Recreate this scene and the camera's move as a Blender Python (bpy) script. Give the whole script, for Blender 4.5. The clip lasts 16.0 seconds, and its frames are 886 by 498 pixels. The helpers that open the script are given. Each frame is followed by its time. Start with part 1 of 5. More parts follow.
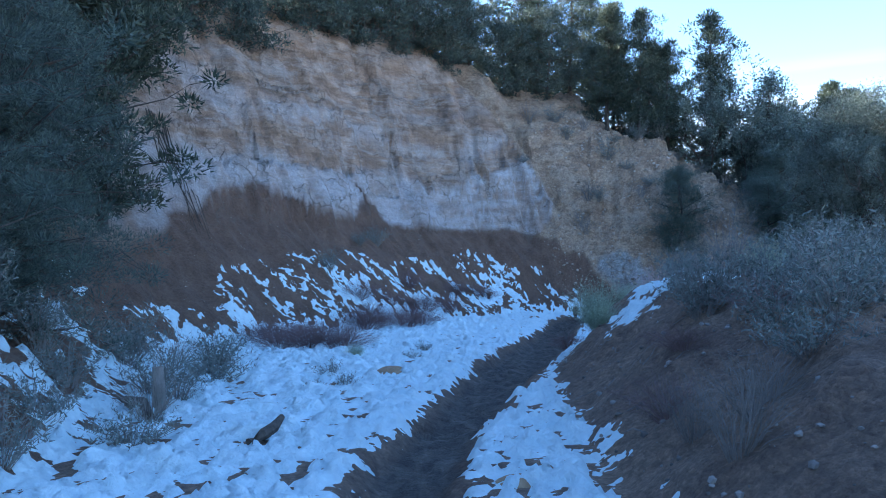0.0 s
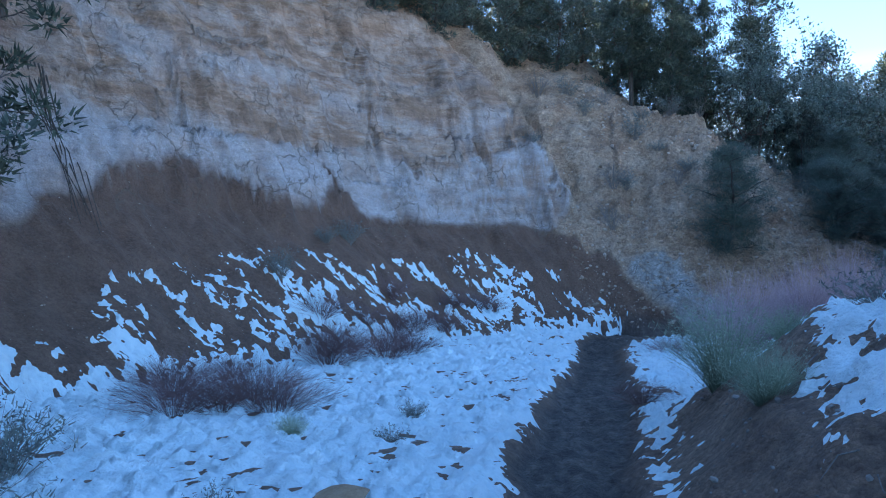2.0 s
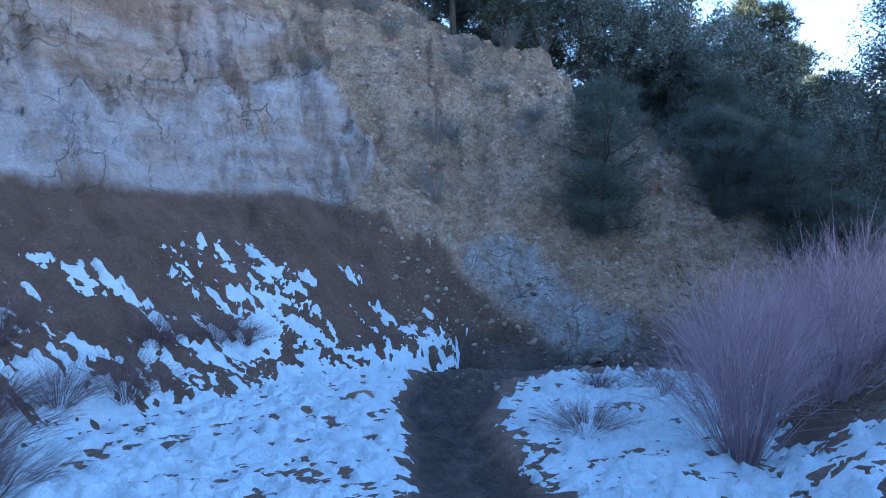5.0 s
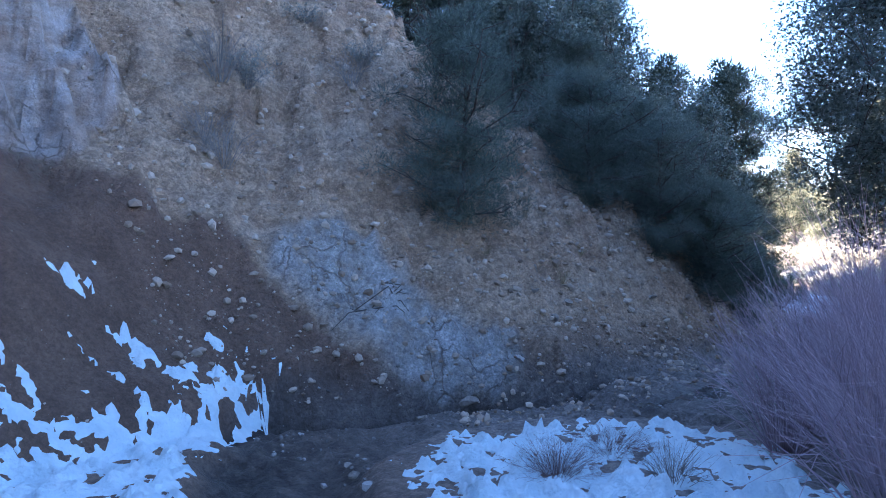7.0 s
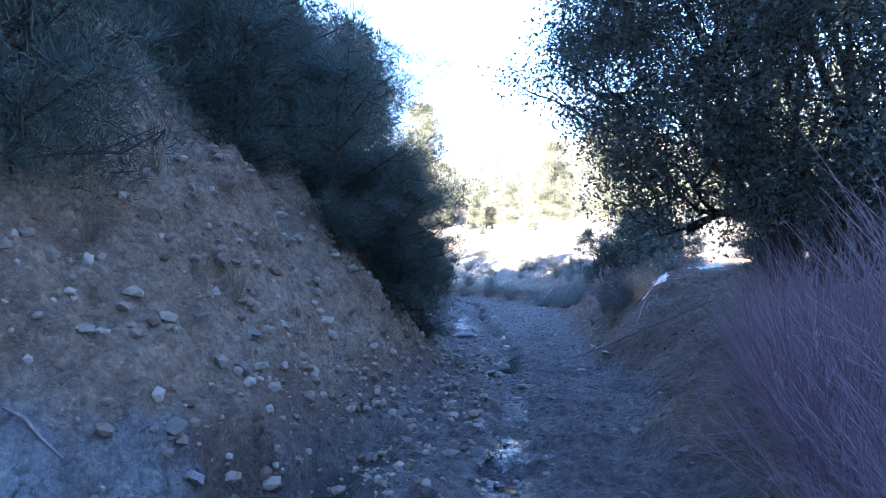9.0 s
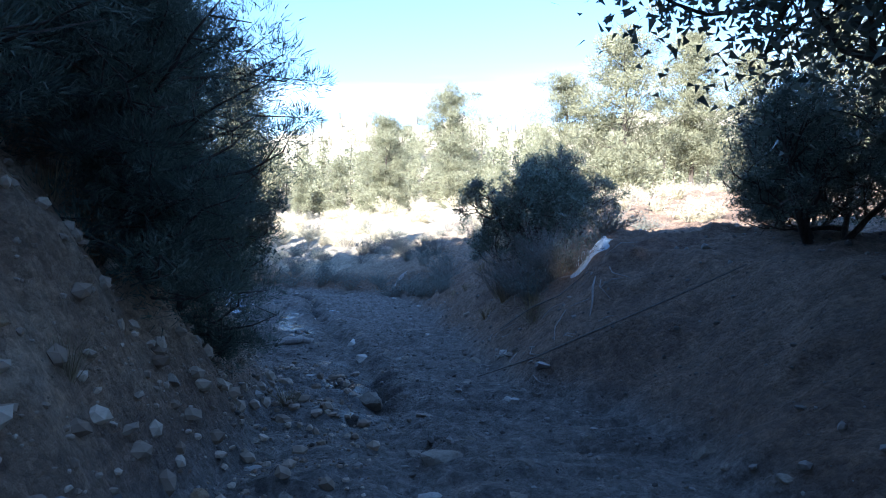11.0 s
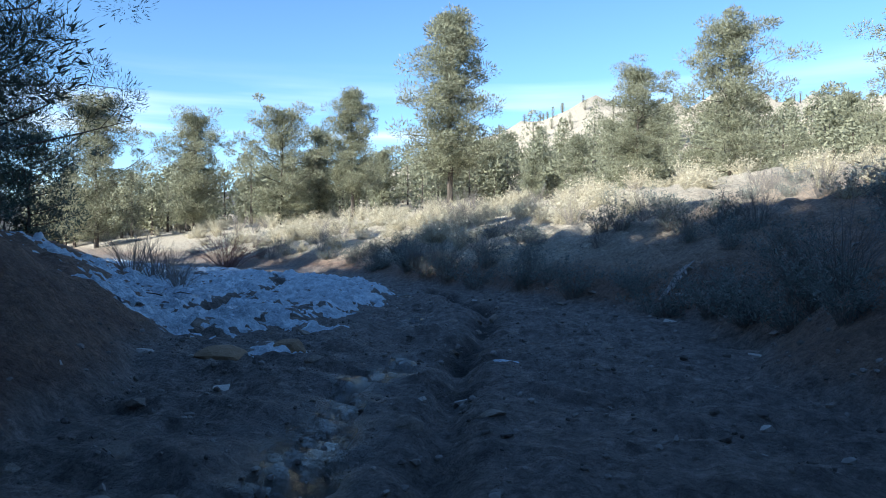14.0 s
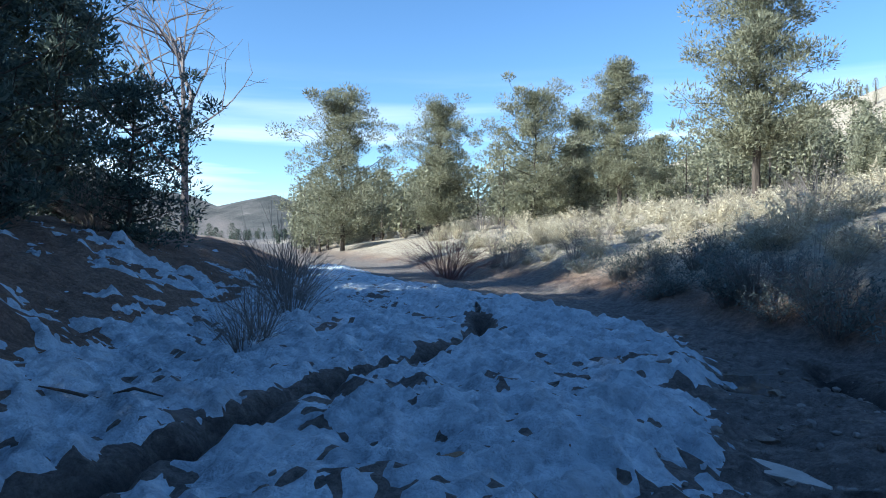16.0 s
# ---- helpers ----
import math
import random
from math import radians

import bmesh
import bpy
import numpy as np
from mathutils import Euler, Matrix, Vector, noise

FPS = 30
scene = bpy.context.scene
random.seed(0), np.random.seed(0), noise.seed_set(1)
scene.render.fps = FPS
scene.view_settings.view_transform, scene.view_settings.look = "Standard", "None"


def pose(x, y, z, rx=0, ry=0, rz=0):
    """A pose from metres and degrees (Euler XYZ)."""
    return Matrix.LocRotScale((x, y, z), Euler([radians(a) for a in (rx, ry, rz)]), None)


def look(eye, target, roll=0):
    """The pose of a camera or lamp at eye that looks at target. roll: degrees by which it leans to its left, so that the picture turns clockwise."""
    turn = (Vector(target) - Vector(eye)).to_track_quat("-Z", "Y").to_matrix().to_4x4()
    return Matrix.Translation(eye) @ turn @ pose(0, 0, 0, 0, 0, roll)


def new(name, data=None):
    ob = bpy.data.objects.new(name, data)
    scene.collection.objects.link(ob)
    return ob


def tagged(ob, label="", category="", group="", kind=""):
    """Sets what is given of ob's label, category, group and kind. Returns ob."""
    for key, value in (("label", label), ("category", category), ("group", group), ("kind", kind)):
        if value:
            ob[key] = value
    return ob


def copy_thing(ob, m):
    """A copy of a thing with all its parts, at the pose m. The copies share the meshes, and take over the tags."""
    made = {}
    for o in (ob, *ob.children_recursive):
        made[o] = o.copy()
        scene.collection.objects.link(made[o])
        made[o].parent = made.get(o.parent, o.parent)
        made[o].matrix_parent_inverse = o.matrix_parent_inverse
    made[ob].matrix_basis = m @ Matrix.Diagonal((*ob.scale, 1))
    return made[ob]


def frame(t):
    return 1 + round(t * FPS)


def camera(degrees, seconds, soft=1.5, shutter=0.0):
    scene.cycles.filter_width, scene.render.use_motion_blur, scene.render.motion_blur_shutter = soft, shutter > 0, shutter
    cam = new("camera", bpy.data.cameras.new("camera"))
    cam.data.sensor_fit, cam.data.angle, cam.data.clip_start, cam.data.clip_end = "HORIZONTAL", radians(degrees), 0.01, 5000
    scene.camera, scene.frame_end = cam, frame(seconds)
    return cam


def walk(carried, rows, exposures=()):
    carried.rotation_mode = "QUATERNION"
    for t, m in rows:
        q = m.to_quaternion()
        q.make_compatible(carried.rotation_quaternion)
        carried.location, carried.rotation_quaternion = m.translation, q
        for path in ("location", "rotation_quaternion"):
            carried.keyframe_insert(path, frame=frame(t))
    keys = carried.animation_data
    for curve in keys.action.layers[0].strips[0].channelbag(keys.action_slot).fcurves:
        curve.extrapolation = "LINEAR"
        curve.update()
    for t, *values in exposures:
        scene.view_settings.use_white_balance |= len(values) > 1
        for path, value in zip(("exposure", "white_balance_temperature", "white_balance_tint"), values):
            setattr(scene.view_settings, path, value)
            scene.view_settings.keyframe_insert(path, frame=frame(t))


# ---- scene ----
cam = camera(64.4, 16.0, 1.0)
PATH = [
    (0, (2.099, 2.782, 1.81), (1.938, 4.776, 1.804), 0.4),
    (0.5, (1.907, 4.161, 1.744), (1.748, 6.155, 1.742), 0.3),
    (1, (1.754, 5.486, 1.757), (1.597, 7.48, 1.752), 0.2),
    (1.5, (1.67, 6.851, 1.752), (1.521, 8.846, 1.748), 0.2),
    (2, (1.501, 8.087, 1.743), (1.378, 10.083, 1.74), 0.3),
    (2.5, (1.319, 9.413, 1.672), (1.272, 11.413, 1.667), 0.2),
    (3, (1.285, 10.844, 1.589), (1.376, 12.842, 1.58), -0.0),
    (3.5, (1.324, 12.152, 1.628), (1.512, 14.143, 1.613), -0.1),
    (4, (1.547, 13.481, 1.615), (1.841, 15.459, 1.595), -0.4),
    (4.2, (1.684, 14.033, 1.609), (1.998, 16.008, 1.587), -0.5),
    (6.3, (2.668, 18.983, 1.529), (3.486, 20.808, 1.495), -0.3),
    (6.5, (2.684, 19.445, 1.504), (3.561, 21.242, 1.469), -0.3),
    (7, (2.772, 20.758, 1.325), (3.853, 22.441, 1.311), 0.2),
    (7.5, (3.066, 22.014, 1.276), (4.324, 23.569, 1.266), 0.3),
    (8, (3.541, 23.236, 1.261), (5.018, 24.585, 1.249), 0.3),
    (8.5, (4.263, 24.364, 1.239), (5.975, 25.397, 1.223), 0.1),
    (9, (5.375, 25.366, 1.181), (7.253, 26.053, 1.165), 0.2),
    (9.4, (6.363, 25.918, 1.169), (8.301, 26.411, 1.141), 0.2),
    (9.5, (6.686, 26.034, 1.147), (8.633, 26.493, 1.128), -0.1),
    (9.7, (7.247, 26.227, 1.132), (9.22, 26.555, 1.112), -0.4),
    (11.8, (12.562, 27.485, 0.287), (14.552, 27.684, 0.256), -0.1),
    (12, (13.212, 27.58, 0.254), (15.199, 27.805, 0.223), -0.2),
    (12.5, (14.856, 27.792, 0.172), (16.829, 28.123, 0.148), -0.2),
    (13, (16.569, 28.038, 0.111), (18.506, 28.533, 0.086), 0.0),
    (13.5, (18.327, 28.481, 0.062), (20.206, 29.165, 0.031), 0.1),
    (14, (20.135, 29.109, -0.002), (21.938, 29.975, -0.033), 0.1),
    (14.5, (21.776, 29.852, -0.018), (23.49, 30.882, -0.047), 0.1),
    (15, (23.332, 30.771, 0.006), (24.943, 31.955, -0.022), 0.1),
    (15.5, (24.77, 31.736, 0.002), (26.247, 33.084, -0.024), 0.1),
    (16, (26.079, 32.977, -0.005), (27.442, 34.44, -0.03), 0.2),
]
walk(cam, [(t, look(eye, target, roll)) for t, eye, target, roll in PATH],
     exposures=[(0.0, 2.84, 6050, 10), (3.5, 3.0, 6120, 11), (7.0, 3.4, 6150, 21), (9.0, 3.45, 5780, 20), (9.7, 3.36, 5680, 18),
                (11.8, 1.82, 5780, 5), (12.5, 1.65, 5680, 4), (13.2, 1.65, 5800, 5), (14.2, 1.2, 5720, 5), (16.0, 1.12, 5560, 4)])

# ---- world and sun ----
SUN_EL, SUN_AZ = radians(27), radians(22)          # height, and turn from west towards north
world = bpy.data.worlds.new("world")
scene.world = world
world.use_nodes = True
sky = world.node_tree.nodes.new("ShaderNodeTexSky")
sky.sky_type = "NISHITA"
sky.sun_disc = False
sky.sun_elevation = SUN_EL
sky.sun_rotation = radians(270) + SUN_AZ
sky.altitude = 1400
sky.dust_density = 0.15
sky.ozone_density = 2.5
world.node_tree.nodes["Background"].inputs[1].default_value = 0.1
deep = world.node_tree.nodes.new("ShaderNodeHueSaturation")
deep.inputs["Saturation"].default_value = 1.08
world.node_tree.links.new(sky.outputs[0], deep.inputs["Color"])
# thin cirrus low in the sky
wt = world.node_tree
thin = wt.nodes.new("ShaderNodeHueSaturation")
thin.inputs["Saturation"].default_value, thin.inputs["Value"].default_value = .3, 1.35
wt.links.new(deep.outputs[0], thin.inputs["Color"])
dome = wt.nodes.new("ShaderNodeTexCoord")
flatten = wt.nodes.new("ShaderNodeMapping")
flatten.inputs["Scale"].default_value = (1.6, 1.6, 22)
veil = wt.nodes.new("ShaderNodeTexNoise")
veil.inputs["Scale"].default_value, veil.inputs["Detail"].default_value = 1.2, 5
wt.links.new(dome.outputs["Generated"], flatten.inputs[0])
wt.links.new(flatten.outputs[0], veil.inputs["Vector"])
height = wt.nodes.new("ShaderNodeSeparateXYZ")
wt.links.new(dome.outputs["Generated"], height.inputs[0])
low = wt.nodes.new("ShaderNodeMapRange")
low.inputs[1].default_value, low.inputs[2].default_value, low.inputs[3].default_value, low.inputs[4].default_value = .10, .24, 1.5, .0
wt.links.new(height.outputs[2], low.inputs[0])
wisp = wt.nodes.new("ShaderNodeMapRange")
wisp.inputs[1].default_value, wisp.inputs[2].default_value, wisp.inputs[4].default_value = .44, .68, .7
wt.links.new(veil.outputs["Fac"], wisp.inputs[0])
both = wt.nodes.new("ShaderNodeMath")
both.operation, both.use_clamp = "MULTIPLY", True
wt.links.new(low.outputs[0], both.inputs[0])
wt.links.new(wisp.outputs[0], both.inputs[1])
cover = wt.nodes.new("ShaderNodeMix")
cover.data_type = "RGBA"
wt.links.new(both.outputs[0], cover.inputs[0])
wt.links.new(deep.outputs[0], cover.inputs[6])
wt.links.new(thin.outputs[0], cover.inputs[7])
wt.links.new(cover.outputs[2], wt.nodes["Background"].inputs[0])
sun = new("sun", bpy.data.lights.new("sun", "SUN"))
sun.data.energy, sun.data.angle, sun.data.color = 5.0, radians(0.53), (1.0, 0.93, 0.81)
sun_way = Vector((-math.cos(SUN_EL) * math.cos(SUN_AZ), math.cos(SUN_EL) * math.sin(SUN_AZ), math.sin(SUN_EL)))
sun.matrix_world = look(sun_way * 200, (0, 0, 0))


# ---- numeric helpers ----
def hash2(ix, iy, seed):
    v = np.sin(ix * 127.1 + iy * 311.7 + seed * 74.7) * 43758.5453
    return v - np.floor(v)


def vnoise(x, y, seed=0):
    """Smooth value noise, 0 to 1."""
    ix, iy = np.floor(x), np.floor(y)
    u, v = x - ix, y - iy
    u, v = u * u * (3 - 2 * u), v * v * (3 - 2 * v)
    a, b = hash2(ix, iy, seed), hash2(ix + 1, iy, seed)
    c, d = hash2(ix, iy + 1, seed), hash2(ix + 1, iy + 1, seed)
    return (a * (1 - u) + b * u) * (1 - v) + (c * (1 - u) + d * u) * v


def fbm(x, y, seed=0, octaves=4):
    """Fractal noise, about -1 to 1."""
    total, amp = 0.0, 0.5
    for k in range(octaves):
        total = total + amp * (2 * vnoise(x * 2**k + 17.3 * k, y * 2**k - 9.1 * k, seed + k) - 1)
        amp *= 0.5
    return total


def smooth(a, b, v):
    t = np.clip((v - a) / (b - a), 0, 1)
    return t * t * (3 - 2 * t)


def nearest(x, y, line):
    """Distance from a line of points (positive to its left), and the place along it in points."""
    best = np.full(x.shape, 1e9)
    side, along = np.ones(x.shape), np.zeros(x.shape)
    for n in range(len(line) - 1):
        (ax, ay), (bx, by) = line[n], line[n + 1]
        dx, dy = bx - ax, by - ay
        t = np.clip(((x - ax) * dx + (y - ay) * dy) / (dx * dx + dy * dy), 0, 1)
        ex, ey = x - ax - t * dx, y - ay - t * dy
        d = ex * ex + ey * ey
        m = d < best
        best = np.where(m, d, best)
        side = np.where(m, np.sign(dx * ey - dy * ex), side)
        along = np.where(m, n + t, along)
    return np.sqrt(best) * np.where(side == 0, 1, side), along


def inside(x, y, ring):
    """Distance to a closed ring, positive inside."""
    d, _ = nearest(x, y, list(ring) + [ring[0]])
    odd = np.zeros(x.shape, bool)
    for n in range(len(ring)):
        (ax, ay), (bx, by) = ring[n], ring[n - 1]
        if ay != by:
            odd ^= ((ay > y) != (by > y)) & (x < (bx - ax) * (y - ay) / (by - ay) + ax)
    return np.where(odd, np.abs(d), -np.abs(d))


# ---- the plan of the ravine ----
LEFT_FOOT = [(-2.0, -40), (-1.0, 2), (-1.4, 7.5), (-2.3, 11.5), (-3.7, 14.0), (-3.9, 16.2), (-3.1, 18.4), (-1.5, 20.8), (-0.3, 23.0),
             (1.0, 25.2), (2.4, 26.6), (4.0, 27.6), (5.3, 28.2), (7.4, 28.1), (9.3, 27.9), (11.5, 28.2), (13.2, 28.6), (15.2, 28.8),
             (17.3, 29.5), (19.2, 30.3), (20.4, 31.2), (23.0, 32.5), (25.0, 34.4), (26.4, 36.4), (28.4, 39.0), (30.6, 41.0),
             (33.0, 44.0), (36.5, 49), (41, 58), (50, 76), (75, 130), (400, 900)]
RIGHT_FOOT = [(4.0, -40), (3.3, 2), (3.1, 8), (3.05, 11), (2.85, 12.2), (2.95, 14), (3.5, 16.2), (4.6, 17.8), (5.4, 19.2), (6.0, 20.8),
              (7.2, 22.6), (8.7, 24.0), (10.2, 25.0), (12.0, 25.7), (14.2, 25.9), (16.4, 26.3), (17.7, 27.2), (19.3, 27.6), (21.0, 27.9),
              (22.6, 28.4), (24.4, 28.8), (26.6, 29.3), (28.8, 30.2), (30.4, 32.2), (32.2, 34.6), (34.2, 37.4), (36.8, 40.8),
              (38.4, 44.0), (42.5, 52.5), (47.5, 65), (57, 85), (90, 140), (420, 900)]
# heights above the floor at these distances behind the left foot, by place along it
DIST = [0, 1.6, 3, 5, 8, 14, 200]
# profiles at 0 and 3 are raised out of view to shade the right bank
LEFT_RISE = {
    0: [1.3, 2.4, 4.6, 9.5, 15, 24], 3: [1.2, 2.3, 4.6, 9.5, 15, 24], 5: [1.5, 2.9, 6.2, 11.0, 16, 24], 8: [1.6, 2.9, 6.4, 11.4, 13.3, 15],
    10: [1.6, 2.9, 6.8, 12.0, 12.8, 14], 12: [1.9, 3.7, 7.15, 9.4, 9.95, 11], 13: [2.1, 4.2, 6.95, 7.2, 8.7, 9], 14: [2.45, 4.1, 6.35, 7.7, 7.8, 8],
    16: [2.3, 3.4, 4.6, 5.4, 5.46, 6], 18: [1.8, 2.7, 3.0, 3.1, 3.1, 5], 20: [1.4, 1.8, 2.0, 2.1, 2.2, 4], 24: [.75, 1.15, 1.4, 1.6, 1.8, 4],
    27: [.6, .9, 1.2, 1.4, 1.6, 4], 31: [.4, .6, .9, 1.1, 1.3, 4]}
RIGHT_RISE = {
    0: [1.0, 1.3, 1.7, 2.0, 2.4, 6], 5: [1.3, 1.5, 1.7, 2.0, 2.3, 6], 7: [1.1, 1.4, 1.6, 1.8, 2.1, 6], 10: [.9, 1.3, 1.6, 1.8, 2.1, 6],
    14: [1.1, 1.3, 1.35, 1.4, 1.5, 5], 15: [1.2, 1.35, 1.4, 1.4, 1.5, 5], 16: [1.4, 1.5, 1.5, 1.5, 1.6, 5], 18: [1.4, 1.5, 1.5, 1.6, 1.8, 6], 20: [1.15, 1.4, 1.5, 1.65, 2.0, 7], 22: [.85, 1.3, 1.7, 2.2, 3.0, 9],
    25: [.7, 1.1, 1.6, 2.2, 3.2, 10], 28: [.5, .8, 1.2, 1.6, 2.4, 9], 31: [.4, .6, .8, 1.0, 1.6, 8]}
WASH_LEFT = [(0.6, -40), (1.0, 5.5), (0.97, 7.5), (1.05, 9.0), (1.4, 11.6), (1.7, 14.6), (2.4, 18.2), (2.85, 20), (3.15, 21.7), (3.5, 24),
             (3.75, 25.4), (4.2, 27), (5.3, 28.2)]
WASH_RIGHT = [(1.7, -40), (1.75, 5.5), (1.85, 7.9), (1.95, 9.6), (2.4, 12), (2.9, 14.4), (3.4, 16.7), (3.8, 18.9), (4.1, 21.2), (4.5, 23.8),
              (5.4, 25.9), (6.6, 26.7), (8.4, 26.3), (9.2, 25.0), (10.2, 25.0)]

ICE = [(25.3, 34.0), (26.7, 33.9), (28.6, 34.4), (30.4, 35.0), (31.6, 35.7), (32.9, 37.2), (34.0, 39.6), (35.0, 42.0), (36.2, 45.5),
       (40.6, 54), (39.6, 54.4), (36.2, 49), (32.9, 44.3), (30.4, 41.3), (28.2, 39.2), (26.3, 36.6), (25.0, 34.9)]
ICE_CUT = [(25.6, 35.2), (26.9, 35.75), (28.0, 36.4), (28.8, 36.8), (29.8, 37.1), (30.8, 37.5), (31.8, 38.5)]
RUT = [(16.4, 28.2), (17.8, 28.6), (19.2, 29.1), (20.6, 29.5), (22.4, 30.3), (24.0, 30.9), (25.5, 31.5), (26.6, 31.8), (29.0, 32.7), (32.0, 35.0)]
STREAM = [(9.0, 26.6), (13.0, 27.2), (16.0, 28.2), (17.8, 29.0), (18.4, 29.15), (19.6, 29.7), (21.5, 30.5), (23.9, 31.6), (25.4, 32.05), (28.0, 33.4), (31.5, 35.4)]

# pale clay outcrop at the foot of the slope, by place along the foot and height
OUTCROP = [(12.26, 1.5), (12.36, 2.0), (12.62, 2.2), (12.97, 1.9), (13.0, 1.15), (13.35, .68), (13.72, .5), (13.62, -.15), (13.2, -.15), (12.75, .1), (12.62, .6), (12.32, 1.15)]
# where the cut face ends against the open slope: height, and x of its corner
CORNER_Z, CORNER_X = [2.0, 2.8, 3.5, 4.95, 6.2, 7.95, 9.45, 10.5], [3.2, 4.0, 4.3, 3.45, 2.65, 1.3, -.35, -1.7]


def rise(table, d, along):
    """Height by distance d behind a foot, between the profiles of the table."""
    keys = sorted(table)
    out = np.zeros(d.shape)
    shapes = [np.interp(d, DIST, [0] + table[k]) for k in keys]
    w = np.clip(along, keys[0], keys[-1])
    for n in range(len(keys) - 1):
        t = (w - keys[n]) / (keys[n + 1] - keys[n])
        m = (t >= 0) & (t <= 1)
        out = np.where(m, shapes[n] * (1 - t) + shapes[n + 1] * t, out)
    return out


def floor_z(x, y):
    return np.interp(y, [3, 12, 19, 27], [.2, -.02, -.28, -.5]) + np.interp(x, [5, 12, 17, 22, 30], [0, -.1, -.32, -.42, -.42])


def plan(x, y):
    """All that is known of the ground at x, y: a dict of arrays, of which z is the height."""
    x, y = np.asarray(x, float), np.asarray(y, float)
    jx, jy = x + 0.35 * fbm(x * .7, y * .7, 3, 3), y + 0.35 * fbm(x * .7, y * .7, 5, 3)
    dl, sl = nearest(jx, jy, LEFT_FOOT)
    dr, sr = nearest(jx, jy, RIGHT_FOOT)
    dr = -dr
    z = floor_z(x, y)
    # rills run down the cliff: the face steps in and out along its length
    steep = smooth(4, 6, sl) * (1 - smooth(15, 19, sl))
    u = sl * 2.1
    rill = fbm(u * 1.6, dl * .35, 11, 4) * .5 + (np.abs(fbm(u * 3.1, dl * .6, 21, 3)) - .2) * .35
    dl2 = np.maximum(dl + steep * rill * smooth(.5, 3, dl) * (1 - smooth(5.5, 9, dl)), 0) * (dl > 0)
    # harder and softer layers stand in and out of the face
    raw = rise(LEFT_RISE, dl2, sl)
    lean = raw - .12 * x + .25 * fbm(x * .4, y * .4, 31, 2)
    strata = .34 * fbm(lean * 1.5, sl * .5, 33, 3) + .3 * np.abs(fbm(lean * 3.4, sl * 1.4, 35, 3)) - .08
    flute = .2 * np.abs(fbm(u * 5.5, lean * .5, 37, 3)) * smooth(2.6, 3.6, raw)
    notch = .34 * np.exp(-(((x - np.interp(raw - .5, CORNER_Z, CORNER_X) - .25) / .22) ** 2)) * smooth(3.2, 3.8, raw) * (sl > 9)
    dl2 = np.maximum(dl2 - steep * (strata * smooth(2.5, 3.2, raw) * (1 - smooth(7, 10, dl)) - flute) - notch, 0) * (dl > 0)
    up_l = rise(LEFT_RISE, dl2, sl)
    up_r = rise(RIGHT_RISE, np.maximum(dr, 0), sr)
    z = z + up_l + up_r
    bank = smooth(.1, .8, np.maximum(dl, dr))
    spur = smooth(11.2, 12.4, sl) * (1 - smooth(18.5, 21, sl)) * smooth(.1, .8, dl)
    z = z + bank * (1 - .6 * steep) * (.045 * fbm(x * 3.2, y * 3.2, 44, 3) + .03 * fbm(x * 6.5, y * 6.5, 45, 2)) + spur * (.3 * np.maximum(vnoise(x * 3.1 + y, y * 3.4 - x * .6, 53) - .5, 0) + .22 * np.maximum(vnoise(x * 6.5 - y, y * 6.5, 54) - .5, 0) + .14 * np.abs(fbm(x * 4.6 + y, y * 5.2, 52, 3)) + .16 * fbm(x * 2.4, y * 2.4, 46, 4) + .4 * (np.abs(fbm(x * 1.3 + y * .5, y * 1.6 - x * .4, 42, 5)) - .2))
    z = z + bank * (.16 * fbm(x * .9, y * .9, 41, 4) + .05 * fbm(x * 4, y * 4, 43, 3)) + .035 * fbm(x * 2.2, y * 2.2, 47, 4)
    clods = np.maximum(vnoise(x * 5.5 + fbm(x, y, 48, 2), y * 5.5, 49) - .45, 0) * .11 + np.maximum(vnoise(x * 2.6, y * 2.6, 50) - .6, 0) * .25
    z = z + bank * (1 - .75 * steep) * clods * (1 - smooth(20, 40, np.hypot(x - 16, y - 24)))
    # the muddy channel
    wl, _ = nearest(x, y, WASH_LEFT)
    wr, _ = nearest(x, y, WASH_RIGHT)
    edge = .12 * fbm(x * 2.5, y * 2.5, 51, 3)
    chan = np.minimum(-wl, wr) + edge
    low = (np.maximum(dl, dr) < .3) & (wr > -.4) & (wl < .4)
    wash = np.where(low, smooth(-.08, .25, np.minimum(-wl, wr) + edge), 0.0)
    wash = np.where((x > 5.3) & (np.maximum(dl, dr) < .2) & (wr > 0), np.maximum(wash, smooth(0, .15, wr + edge)), wash)
    wash = np.where(x > 9.5, (1 - smooth(-.1, .4, np.maximum(dl, dr) + edge)), wash)
    depth = np.where(x > 9.5, 0.0, .13)
    flow = .1 * np.abs(fbm(wl * 4.5 + .5 * fbm(x, y, 62, 2), y * .55, 68, 3))
    ruts = flow + .13 * np.abs(fbm(x * 2.6 + .6 * fbm(x, y, 61, 2), y * .8, 63, 4)) + .05 * np.abs(fbm(x * 6, y * 3.5, 64, 2))
    z = z - wash * (depth + ruts)
    cut, _ = nearest(x + edge * 1.5, y + edge, RUT)
    wet, _ = nearest(x + edge * 2, y - edge, STREAM)
    icut, _ = nearest(x + edge * 1.6, y + edge, ICE_CUT)
    icy = inside(x, y, ICE) + .8 * edge
    z = z + .1 * smooth(-.05, .3, icy) * (dr < .4)
    z = z - .14 * np.exp(-((cut / .13) ** 2)) - .07 * np.exp(-((wet / .3) ** 2)) - .17 * np.exp(-((icut / .1) ** 2))
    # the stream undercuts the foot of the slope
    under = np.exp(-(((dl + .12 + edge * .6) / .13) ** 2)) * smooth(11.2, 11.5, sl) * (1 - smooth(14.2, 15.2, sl))
